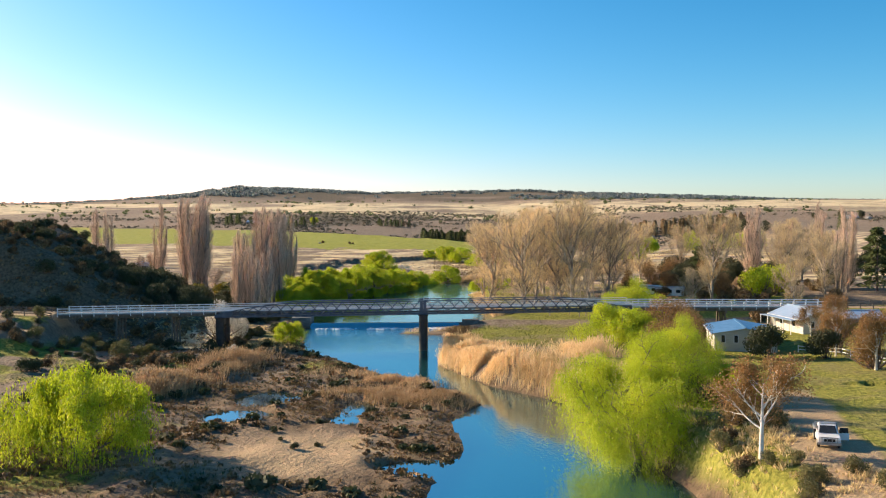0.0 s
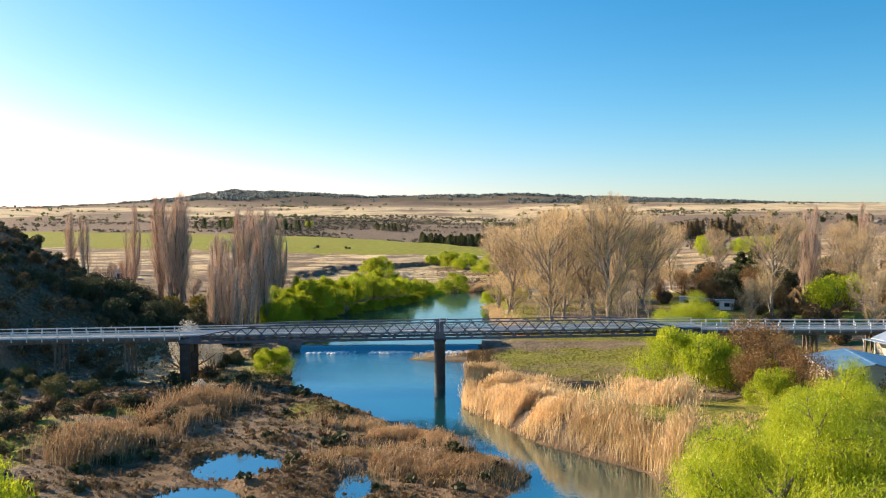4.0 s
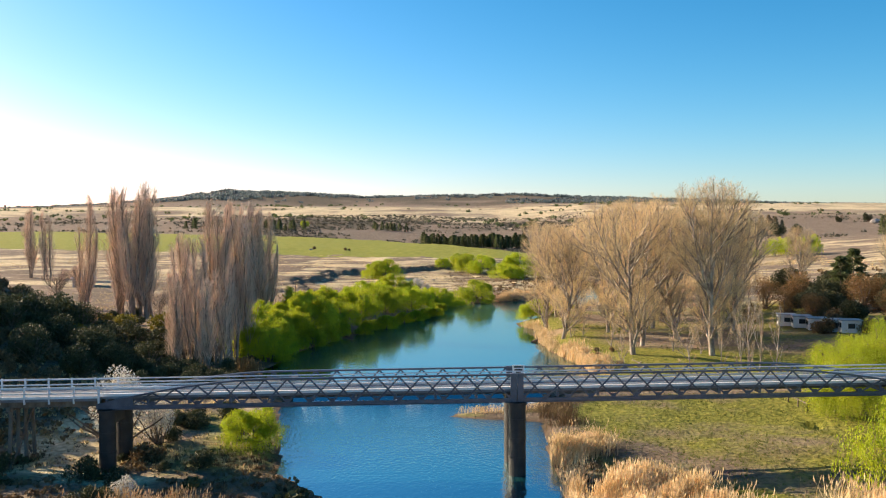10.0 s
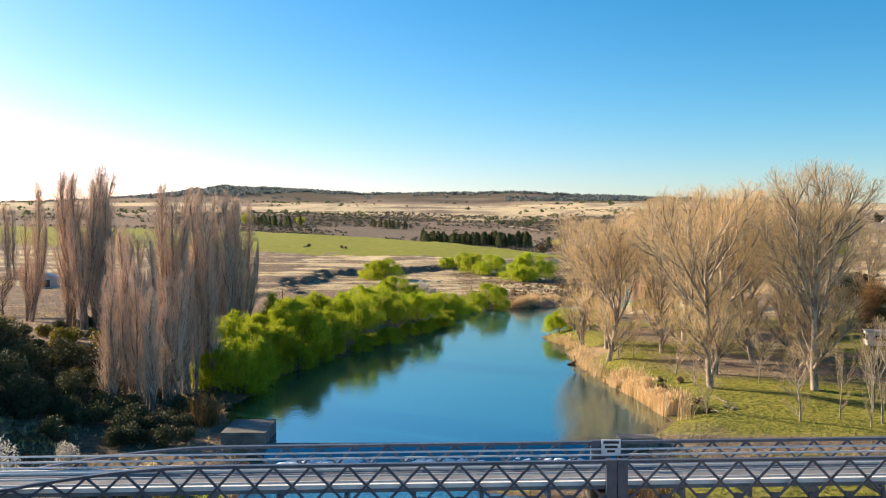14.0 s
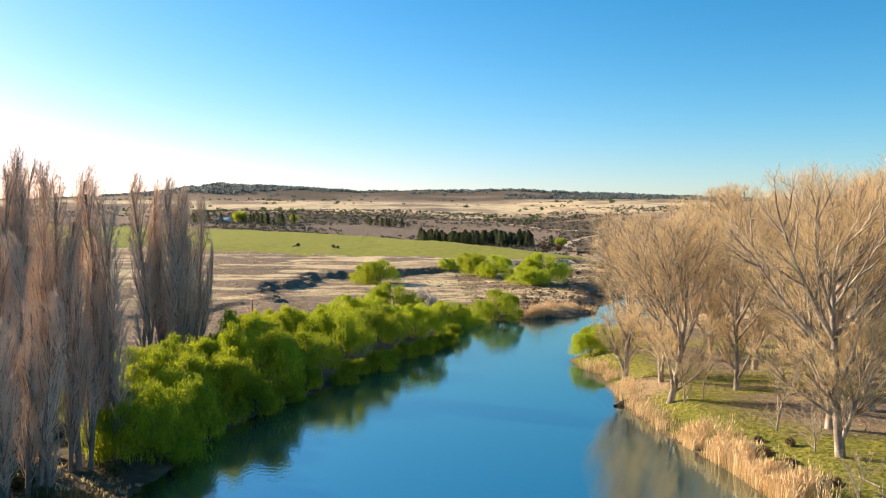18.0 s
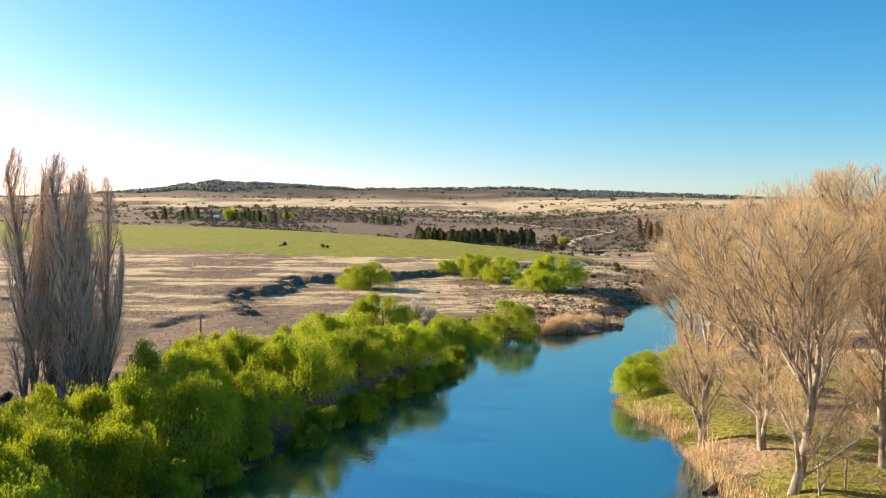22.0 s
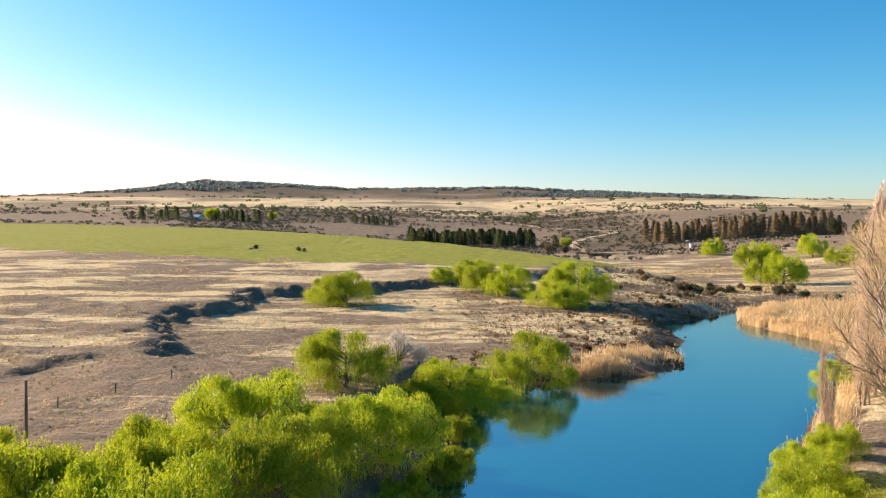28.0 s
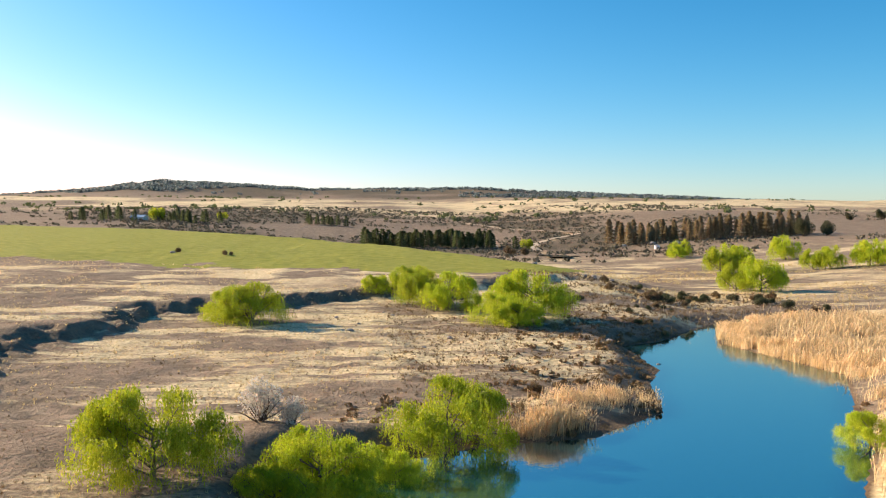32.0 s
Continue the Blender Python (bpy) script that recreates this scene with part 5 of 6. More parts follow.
tufts("tussock_grass", area(-120, 40, 125, 340), 19000, 0.34, "straw coloured tussock grass on the dry paddock", M_STRAW, 63, 7, lambda x, y, rng: (fbm(x * 0.4, y, 7, 3, 52) + 0.2 * rng.normal(size=len(x)) > 0.05) & (x < 20 + (y - 205) * 0.35))
tufts("tussock_grass", area(-220, 60, 330, 480), 7000, 0.5, "straw coloured tussock grass on the dry paddock", M_STRAW, 64, 6, lambda x, y, rng: (fbm(x, y, 14, 3, 36) > 0.02) & ~inside_poly(x, y, FIELD))
tufts("dark_tussock", area(-110, 40, 130, 330), 12000, 0.26, "dull brown low tussocks between the straw on the paddock", M_SEDGE, 76, 8, lambda x, y, rng: (fbm(x, y, 9, 3, 88) + 0.2 * rng.normal(size=len(x)) > 0.02) & (x < 20 + (y - 205) * 0.35))
tufts("spit_sedge", area(2, 60, 203, 330), 7500, 0.42, "brown sedge on the river spit", M_SEDGE, 65, 7, patch(8, -0.1, 37))
tufts("bend_sedge", area(40, 125, 288, 400), 7000, 0.6, "brown sedge and scrub on the bend flats", M_SEDGE, 75, 7, patch(9, -0.05, 45))
tufts("river_flat_grass", area(60, 240, 330, 560), 8000, 0.8, "dry golden grass on the river flat", M_STRAW, 66, 6, lambda x, y, rng: (fbm(x, y, 18, 3, 38) > -0.02) & ~inside_poly(x, y, FIELD))
tufts("park_grass", area(14, 62, 42, 135), 7000, 0.22, "uneven green lawn tufts under the bare trees", material("lawn blade", [(0.10, 0.13, 0.02), (0.26, 0.27, 0.05)], 0.3, 0.8, 0, 0, 5, 0.3, 0.3), 67, 6, patch(10, -0.05, 39))
tufts("paddock_grass", area(6, 48, -12, 36), 6000, 0.25, "rough green paddock grass beside the river", bpy.data.materials["lawn blade"], 68, 6, patch(6, -0.1, 41))
tufts("bank_grass", area(24, 36, -115, -45), 4500, 0.5, "long dry and green grass on the steep bank", M_STRAW, 69, 7, patch(5, 0.0, 42))
tufts("left_bank_grass", area(-62, -24, 0, 60), 5000, 0.4, "dry straw grass below the bridge", M_STRAW, 70, 7, patch(6, 0.05, 43))

sh = [bush(s, 2.2, 3.0, "dark_shrub", "low dark green scrubby bush on rough ground", "dark shrubs", M_SHRUB, 1500, 0.125) for s in (71, 72)]
sr = np.random.default_rng(7)
spots = []
while len(spots) < 76:
    x, y = sr.uniform(-125, -44), sr.uniform(8, 78)
    if x + 0.25 * (y - 30) < -48 and (y > 42 or x < -74):
        spots.append((x, y, sr.uniform(0.5, 1.7)))
spots += [(sr.uniform(-86, -56), sr.uniform(-18, -1), sr.uniform(0.5, 1.1)) for _ in range(12)]
spots += [(sr.uniform(-64, -30), sr.uniform(-38, 4), sr.uniform(0.4, 1.1)) for _ in range(34)]
spots += [(sr.uniform(-60, -36), sr.uniform(52, 72), sr.uniform(0.6, 1.3)) for _ in range(22)]
spots += [(sr.uniform(29, 38), sr.uniform(-85, -46), sr.uniform(0.5, 1.3)) for _ in range(16)]
spots += [(sr.uniform(70, 125), sr.uniform(352, 392), sr.uniform(0.8, 1.5)) for _ in range(18)]
spots += [(sr.uniform(46, 75), sr.uniform(300, 340), sr.uniform(0.4, 0.8)) for _ in range(12)]
spots += [(sr.uniform(-22, 0), sr.uniform(-75, -20), sr.uniform(0.2, 0.45)) for _ in range(24)]
spots += [(sr.uniform(-100, -46), sr.uniform(44, 128), sr.uniform(0.5, 1.3)) for _ in range(52)]
spots += [(sr.uniform(-38, -29), sr.uniform(9, 24), sr.uniform(0.7, 1.2)) for _ in range(12)]
spots += [(sr.uniform(-70, -47), sr.uniform(52, 104), sr.uniform(1.7, 2.6)) for _ in range(16)]
# Brush at the poplar bases, thickened to stand in for shade on the slope.
spots += [(sr.uniform(-48, -34), sr.uniform(37, 50), sr.uniform(0.7, 1.3)) for _ in range(24)]
plant(sh, spots, prng)
# Shrub mass of the hill, with extra ones added to shade the bare slope.
shade_evergreens = [bush(s, 5.0, 6.0, "evergreen_shrub", "tall dense dark evergreen shrub, some added to shade the slope", "evergreen shrubs of the slope", M_SHRUB, 4200, 0.15) for s in (91, 92)]
plant(shade_evergreens, [(-58.5, 57, 1.0), (-62, 50, 1.1), (-64.5, 62, 1.2), (-57, 66, .85), (-67, 54, 1.1), (-60, 71, .9), (-69, 47, 1.1), (-54.5, 49, .7), (-66, 70, 1.0), (-70, 60, 1.0), (-71, 41, .9), (-50.5, 56, .7), (-64, 41, .9), (-50, 50, .95), (-53, 44.5, 1.0), (-47, 54, .7), (-57, 47, 1.2), (-55.5, 39, .95), (-60.5, 35, 1.1), (-48, 45.5, .6)], prng)
M_OLIVE = material("olive shrub leaf", [(0.09, 0.09, 0.03), (0.24, 0.215, 0.075)], 0.6, 0.75, 0, 0, 6, 0.3, 0.2)
ob_ = [bush(s, 2.4, 2.8, "olive_shrub", "rounded olive green shrub on the river bank", "olive shrubs", M_OLIVE, 1700, 0.10) for s in (87, 88)]
plant(ob_, [(sr.uniform(26.5, 35), sr.uniform(-110, -84), sr.uniform(.35, .85)) for _ in range(22)] + [(sr.uniform(-72, -46), sr.uniform(-17, -3), sr.uniform(.6, 1.25)) for _ in range(16)]
      + [(sr.uniform(-48, -30), sr.uniform(-66, -40), sr.uniform(.3, .6)) for _ in range(8)], prng)
br = [bush(s, 2.0, 2.4, "brown_shrub", "leafless brown shrub on the flat", "brown shrubs", M_SEDGE, 1100, 0.15) for s in (73,)]
plant(br, [(sr.uniform(-120, -56), sr.uniform(10, 70), sr.uniform(0.6, 1.5)) for _ in range(150)] + [(sr.uniform(-84, -60), sr.uniform(-16, 0), sr.uniform(0.6, 1.2)) for _ in range(14)] + [(sr.uniform(60, 135), sr.uniform(30, 125), sr.uniform(1.2, 2.6)) for _ in range(40)] + [(sr.uniform(-62, -32), sr.uniform(-34, 6), sr.uniform(0.5, 1.3)) for _ in range(18)] + [(sr.uniform(60, 120), sr.uniform(340, 395), sr.uniform(0.8, 1.5)) for _ in range(20)]
      + [(sr.uniform(18, 24), sr.uniform(48, 72), 0.5) for _ in range(6)] + [(28, -91, 1.0), (30, -75, 1.2), (27.5, -98, 0.8)] + [(12, 215, .6), (8, 208, .5), (20, 226, .8), (33, 236, .7), (-76, 470, 1.2), (-55.5, 452, 1.1), (-53.5, 452.6, .8), (100, 782, 4.2), (112, 786, 3.2)], prng)
gb = [bush(74, 2.2, 3.2, "flowering_shrub", "dark shrub flecked with yellow flowers", "flowering shrubs", M_GORSE, 1500, 0.14)]
plant(gb, [(40.5, -19, 1.2), (44, -17, 1.0), (-57, 84, 2.3), (-52, 72, 1.9), (-66, 88, 1.9), (-62, 82, 1.1), (-54, 62, 1.2), (-58, 100, 1.0), (-52, 55, 1.0), (-80, 95, 1.3), (-70, 76, 1.5), (-60, 70, 1.2), (-74, 102, 1.2), (-50, 86, 1.0), (-64, 60, 1.3), (-84, 108, 1.4)], prng)
bl_ = [bush(75, 2.6, 2.6, "blossom_tree", "small pale pink blossom tree on bare ground", "blossom trees", M_BLOSSOM, 1500, 0.1, "tree")]
plant(bl_, [(-11.2, 200, 1.75), (-8.2, 199.5, 1.1), (-34.1, -8.5, .95), (-43, 30, 1.0)], prng)
plant([bush(79, 7.2, 4.6, "blossom_tree", "tall pale blossom tree at the bridge end", "blossom trees", M_BLOSSOM, 4200, 0.12, "tree")], [(-41, 10.2, 1.22), (-37.2, 11.5, .8)], prng)
ru = [bush(s, 8, 8, "rust_tree", "small tree with rusty orange-brown new leaves", "rust coloured trees", M_RUST, 5600, 0.13, "tree") for s in (76, 77)]
plant(ru, [(44.5, -11, 1.25), (42, -3, .85), (39.5, -22, .8), (45.5, -17, .7), (40.5, -37, .8), (38.5, -46, .7), (62, -38, .85), (60, -54, .95), (70, -56, .8), (95, 118, 1.0), (88, 100, .9), (104, 88, 1.1), (82, 80, .9), (118, 130, 1.2), (76, -30, .8), (31.5, -85, .6), (74, 106, .85), (82, 133, 1.2), (90, 117, 1.25), (72, 118, .8), (76, 138, 1.0), (68, 136, .75)], prng)
dk = [bush(78, 6, 9, "evergreen_tree", "dense dark evergreen tree by the houses", "evergreen trees", M_SHRUB, 6000, 0.2, "tree")]
plant(dk, [(43.5, -6, .8), (48, -14, .75), (84, 140, 1.2), (91, 158, 1.5), (78, 116, .95), (96, 110, 1.3), (88, 96, 1.0), (104, 100, 1.3), (51, -41, .82), (58.5, -43, .7), (85, 125, 1.25), (92, 132, 1.45), (80, 112, 1.0), (99, 122, 1.5), (120, 90, 1.4), (130, 110, 1.5), (76, 95, .9), (150, 200, 1.6), (165, 215, 1.7), (180, 190, 1.5)], prng)
co_ = [conifer(s, 15, 9.5, "dark green conifer in a dense row", "dark conifers", M_PINE, 0.36) for s in (81, 82)]
plant(co_, [(90, 128, .85), (97, 136, .95), (124, 76, 1.2), (132, 72, 1.25), (112, 140, 1.0)] + [(x, 905 + sr.uniform(-14, 14), sr.uniform(.8, 1.15)) for x in np.linspace(-10, 104, 44)]
      + [(-250 + sr.uniform(-60, 90), 1070 + sr.uniform(-30, 40), sr.uniform(.6, 1.0)) for _ in range(26)] + [(-60 + sr.uniform(-20, 40), 1180 + sr.uniform(-10, 10), .8) for _ in range(8)] + [(424, 763, 1.2), (440, 790, .9), (120, 890, .8)], prng)
cb_ = [conifer(s, 20, 10, "tall brownish pine in a shelter row", "brown pine row", M_PINEBROWN, 0.42) for s in (83, 84)]
plant(cb_, [(212 + k * 2.5 + sr.uniform(-3, 3), 905 - k * 0.5 + sr.uniform(-18, 18), sr.uniform(.7, 1.1)) for k in range(64)], prng)
plant([bush(85, 18, 17, "broad_tree", "broad dark gum tree on the slope", "slope trees", M_SHRUB, 4000, 0.55, "tree")], [(355, 843, 1.0), (372, 838, .8), (605, 1160, .8), (640, 1175, .7), (560, 1150, .6)], prng)
plant([bush(86, 13, 14, "round_tree", "round leafy green tree by the farm", "farm trees", M_WILLOW2, 2500, 0.5, "tree")], [(-226, 1075, 1.2), (-170, 1140, .9), (128, 880, .8), (85, 60, .75), (92, 66, .7)], prng)
# bare trees of the village behind the bridge
for k, (x, y, s) in enumerate(((74, 62, 1.2), (98, 72, .9), (110, 108, 1.05), (126, 132, 1.1), (90, 152, 1.0), (140, 92, 1.0), (78, 160, 1.1), (88, 44, .7), (102, 58, .8), (116, 92, .9), (124, 60, .8), (106, 128, .95), (132, 150, 1.0), (66, 52, .55), (62, 132, .85), (70, 146, .95), (58, 146, .8))):
    s *= 0.76
    copy_at(cw[k % 3], pose(x, y, gz(x, y) - 0.2, 0, 0, 77 * k) @ Matrix.Diagonal((s, s, s, 1)))
for k, (x, y, s) in enumerate(((159, 194, 1.12), (161, 198, 1.0), (95, 92, .95), (112, 72, .92), (115, 74, .85), (97, 95, .8), (146, 80, .9), (149, 84, .85))):
    copy_at(po[k % 3], pose(x, y, gz(x, y) - 0.2, 0, 0, 50 * k) @ Matrix.Diagonal((s, s, s, 1)))
# white-trunked tree on the bank
rngw = np.random.default_rng(91)
lvw = skeleton_of(rngw, 6.4, [(11, 0.3, 1.0, 52, 0.72, 0.35, 5, 0.08, 0.1, 0.07), (5, 0.3, 1, 40, 0.5, 0.4, 4, 0.06, 0.12, 0.03), (6, 0.2, 1, 40, 0.5, 0.3, 3, 0.03, 0.12, 0.012)], 0.22, 0.12)
tipw = lvw[3][0][:, -1]
cw_leaf = np.repeat(tipw, 30, 0) + rngw.normal(0, 0.42, (len(tipw) * 30, 3))
alw = unit(rngw.normal(0, 1, cw_leaf.shape)) * 0.085
wt = tree_thing("white_trunked_tree", join(*[poly_tubes(p, r, r * 0.35, k) for (p, _, r), k in zip(lvw, (8, 5, 4, 3))]),
                blades(cw_leaf, alw, unit(np.cross(alw, rngw.normal(0, 1, alw.shape))) * 0.06), M_WHITEBARK, M_RUST,
                "small tree with white trunk and rusty brown leaves on the bank", "tree", "white trunked trees")
wt.matrix_basis = pose(29.0, -97.8, gz(29.0, -97.8) - 0.2, 0, 9, 40)
for x, y, s in ((60.5, -41, .72), (59.5, -55, .85), (69, -60, .8), (68.5, -23, .8), (66, -19, .6)):
    copy_thing(wt, pose(x, y, gz(x, y) - 0.1, 0, 0, 130 * s) @ Matrix.Diagonal((s, s, s, 1)))

# ---- far scrub and boulders ----
def clumps(name, n, x0, x1, y0, y1, size, mat, label, seed, keep, per=14, category="scrub", bank=False):
    rng = np.random.default_rng(seed)
    p = np.stack([rng.uniform(x0, x1, n), rng.uniform(y0, y1, n)], 1)
    p = p[keep(p[:, 0], p[:, 1], rng)]
    z = ground(p[:, 0], p[:, 1], shore(p[:, 0], p[:, 1]) if bank else np.full(len(p), 300.0))
    s = size * rng.uniform(0.5, 1.6, len(p))
    c = np.concatenate([p, z[:, None]], 1)
    cc, ss = np.repeat(c, per, 0), np.repeat(s, per)
    o = unit(rng.normal(0, 1, cc.shape)) * ss[:, None] * [0.8, 0.8, 0.38] + np.stack([0 * ss, 0 * ss, ss * 0.4], 1)
    al = unit(rng.normal(0, 1, cc.shape)) * ss[:, None] * 0.45
    sd = unit(np.cross(al, rng.normal(0, 1, al.shape))) * ss[:, None] * 0.3
    tagged(new(name, mesh_np(name, *blades(cc + o, al, sd), (mat,))), label, category, kind="stuff")


clumps("far_scrub", 15000, -700, 700, 640, 1700, 1.9, M_FARSCRUB, "dark scrub clumps on the far rocky slope", 101,
       lambda x, y, rng: (fbm(x, y, 220, 4, 48) * 1.4 + fbm(x, y, 60, 4, 60) * 0.9 + 0.1 * rng.normal(size=len(x)) > 0.06) & ~inside_poly(x, y, FIELD), 10)
clumps("hill_woods", 17000, -2300, 2600, 3300, 4450, 8.5, M_HAZY_GUM, "dark woods along the far hill crest", 102, lambda x, y, rng: fbm(x, y, 420, 4, 70) + 0.0005 * (y - 3900) + 0.1 * rng.normal(size=len(x)) > -0.08)
clumps("slope_trees", 2400, -1400, 1500, 1300, 3300, 4.6, M_PINE, "scattered dark trees on the far golden slope", 103, lambda x, y, rng: fbm(x, y, 300, 3, 71) + 0.2 * rng.normal(size=len(x)) > 0.25)
clumps("paddock_scrub", 700, -280, -115, 60, 420, 1.2, M_SHRUB, "small dark scrub on the left paddock", 104, lambda x, y, rng: (fbm(x, y, 60, 3, 72) > 0.28) & ~inside_poly(x, y, FIELD))
clumps("marsh_scrub", 2600, -52, 8, -105, 4, 0.42, M_SEDGE, "low brown matted scrub on the marsh", 106, lambda x, y, rng: (fbm(x, y, 6, 3, 93) + 0.15 * rng.normal(size=len(x)) > 0.05) & (shore(x, y) > 0.6) & (sandy(x, y) < 0.4), 18, "scrub", True)
clumps("hill_scrub", 3000, -128, -46, 5, 95, 0.5, M_SEDGE, "low brown scrub on the hillside", 109, lambda x, y, rng: (x + 0.25 * (y - 30) < -46) & (np.abs(y - 2.4) > 5), 16)
clumps("marsh_bush", 260, -52, 8, -100, 4, 0.75, M_SHRUB, "small dark olive bushes on the marsh", 107, lambda x, y, rng: (fbm(x, y, 9, 3, 94) > 0.1) & (shore(x, y) > 1.5) & (sandy(x, y) < 0.4), 40, "scrub", True)
clumps("spit_scrub", 700, -5, 62, 206, 330, 0.55, M_SEDGE, "low brown matted scrub on the river spit", 108, lambda x, y, rng: (shore(x, y) > 0.5) & (shore(x, y) < 22), 18, "scrub", True)
clumps("village_scrub", 500, 60, 330, 60, 520, 3.0, M_SEDGE, "brown leafless scrub behind the village", 105, lambda x, y, rng: (fbm(x, y, 50, 3, 73) > 0.1) & (y < 330) & (x > 75 + (y - 60) * 0.35))


def boulder(seed):
    rng = np.random.default_rng(seed)
    bm = bmesh.new()
    bmesh.ops.create_icosphere(bm, subdivisions=2, radius=1)
    for v in bm.verts:
        v.co *= 1 + 0.35 * noise.noise(v.co * 1.3 + Vector((seed, 0, 0))) + rng.uniform(-0.04, 0.04)
        v.co.z *= 0.7
    me = bpy.data.meshes.new("boulder")
    bm.to_mesh(me)
    bm.free()
    me.materials.append(M_STONE)
    return me


bms = [boulder(s) for s in (3, 4, 5)]


def place_boulder(k, x, y, s, label="weathered grey granite boulder in the grass"):
    ob = tagged(new("boulder", bms[k % 3]), label, "boulder", "boulders")
    ob.matrix_basis = pose(x, y, gz(x, y) + s * 0.25, 0, 0, 47 * k) @ Matrix.Diagonal((s * 1.3, s, s, 1))


for k, (x, y, s) in enumerate(((-78, 469, 1.0), (66, 398, .8), (69, 398, 1.0), (73, 400, .8), (76, 402, .7), (88, 470, 1.2), (92, 478, 1.2), (96, 486, 1.0),
                               (60, 455, 1.0), (232, 860, 3.0), (250, 850, 2.6), (210, 870, 2.2), (600, 1130, 6), (615, 1140, 5), (630, 1135, 4))):
    place_boulder(k, x, y, s)
for k in range(14):
    place_boulder(k, sr.uniform(-10, 50), sr.uniform(262, 330), sr.uniform(0.25, 0.55), "small grey boulder on the river flat")


# ---- village ----
M_CREAM = material("cream weatherboard", [(0.52, 0.48, 0.40), (0.66, 0.62, 0.53)], 1.0, 0.7, 0, 0.2, 20, 0.05, 0, (1, 1, 6))
M_ROOF = material("blue grey roof sheet", [(0.33, 0.44, 0.56), (0.46, 0.57, 0.68)], 0.8, 0.35, 0.3, 0.2, 14, 0.06)
M_BRICKISH = material("tan wall", [(0.34, 0.22, 0.14), (0.48, 0.33, 0.22)], 1.0, 0.8, 0, 0.3, 18)
M_GLASS = material("dark glass", [(0.02, 0.025, 0.03), (0.05, 0.055, 0.06)], 1.0, 0.08, 0, 0, 10, 0.05)
M_RUBBER = material("black rubber", [(0.012, 0.012, 0.012), (0.03, 0.03, 0.03)], 3, 0.8, 0, 0.2, 20)
M_CARPAINT = material("white car paint", [(0.70, 0.71, 0.72), (0.78, 0.79, 0.80)], 1, 0.25, 0, 0, 10, 0.03)
M_STEEL = material("galvanised steel", [(0.30, 0.31, 0.32), (0.45, 0.46, 0.47)], 2, 0.45, 0.6, 0.1, 20)
M_LAMP = material("lamp glass", [(0.6, 0.6, 0.58), (0.8, 0.8, 0.78)], 2, 0.15, 0, 0, 20)


def gable_house(name, x, y, rz, w, l, wall_h, rise, wall_mat, label, windows, porch=False, roof_mat=M_ROOF, group="village houses", lift=0.0, base=None):
    """Walls w by l, the ridge along l, with corrugated roof sheets, windows and a door."""
    h = empty(name, x, y, gz(x, y) - 0.1 + lift if base is None else base, label, "house", group)
    h.rotation_euler[2] = radians(rz)
    bm = bmesh.new()
    a = [(-w / 2, -l / 2), (w / 2, -l / 2), (w / 2, l / 2), (-w / 2, l / 2)]
    lo = [bm.verts.new((*p, -0.6 - lift)) for p in a]
    hi = [bm.verts.new((*p, wall_h)) for p in a]
    r = [bm.verts.new((0, s * l / 2, wall_h + rise)) for s in (-1, 1)]
    for i, k in ((1, 2), (3, 0)):
        bm.faces.new((lo[i], lo[k], hi[k], hi[i]))
    bm.faces.new((lo[0], lo[1], hi[1], r[0], hi[0]))
    bm.faces.new((lo[2], lo[3], hi[3], r[1], hi[2]))
    bm.faces.new(lo[::-1])
    part("wall", bm, wall_mat, h)
    over = 0.5
    for s in (-1, 1):
        bm = bmesh.new()
        n = max(6, int(l / 0.6))
        slope = rise / (w / 2)
        xe, ze = s * (w / 2 + over), wall_h - slope * over
        rows = []
        for k in range(2 * n + 1):
            yy = -l / 2 - over + (l + 2 * over) * k / (2 * n)
            dz = 0.05 + 0.045 * (k % 2)
            rows.append((bm.verts.new((0, yy, wall_h + rise + dz)), bm.verts.new((xe, yy, ze + dz))))
        for p, q in zip(rows, rows[1:]):
            f = (p[0], p[1], q[1], q[0])
            bm.faces.new(f if s > 0 else f[::-1])
        part("roof", bm, roof_mat, h)
    part("ridge_cap", boxes((-0.18, 0.18, -l / 2 - over, l / 2 + over, wall_h + rise + 0.06, wall_h + rise + 0.16)), roof_mat, h)
    for s in (-1, 1):
        xe = s * (w / 2 + over)
        part("gutter", boxes((xe - 0.07, xe + 0.07, -l / 2 - over, l / 2 + over, wall_h - rise / (w / 2) * over - 0.12, wall_h - rise / (w / 2) * over + 0.02)), M_WHITE, h)
    for side, u, ww, z0, z1 in windows:
        n_ = {"front": ((u - ww / 2, u + ww / 2, -l / 2 - 0.05, -l / 2 - 0.01)), "left": (-w / 2 - 0.05, -w / 2 - 0.01, u - ww / 2, u + ww / 2), "right": (w / 2 + 0.01, w / 2 + 0.05, u - ww / 2, u + ww / 2)}[side]
        fr = part("door" if z0 < 0.3 else "window", boxes((*n_, z0 - 0.08, z1 + 0.08)), M_WHITE, h)
        e = 0.09
        if side == "front":
            g = (n_[0] + e, n_[1] - e, n_[2] - 0.02, n_[2] - 0.004)
        elif side == "left":
            g = (n_[0] - 0.02, n_[0] - 0.004, n_[2] + e, n_[3] - e)
        else:
            g = (n_[1] + 0.004, n_[1] + 0.02, n_[2] + e, n_[3] - e)
        part("pane", boxes((*g, z0, z1)), M_GLASS, fr)
    if porch:
        part("porch_roof", boxes((-w / 2 - 2.2, -w / 2 - 0.02, -l / 2, l / 2, wall_h - 0.35, wall_h - 0.25)), roof_mat, h)
        for k in range(5):
            yy = -l / 2 + 0.2 + (l - 0.4) * k / 4
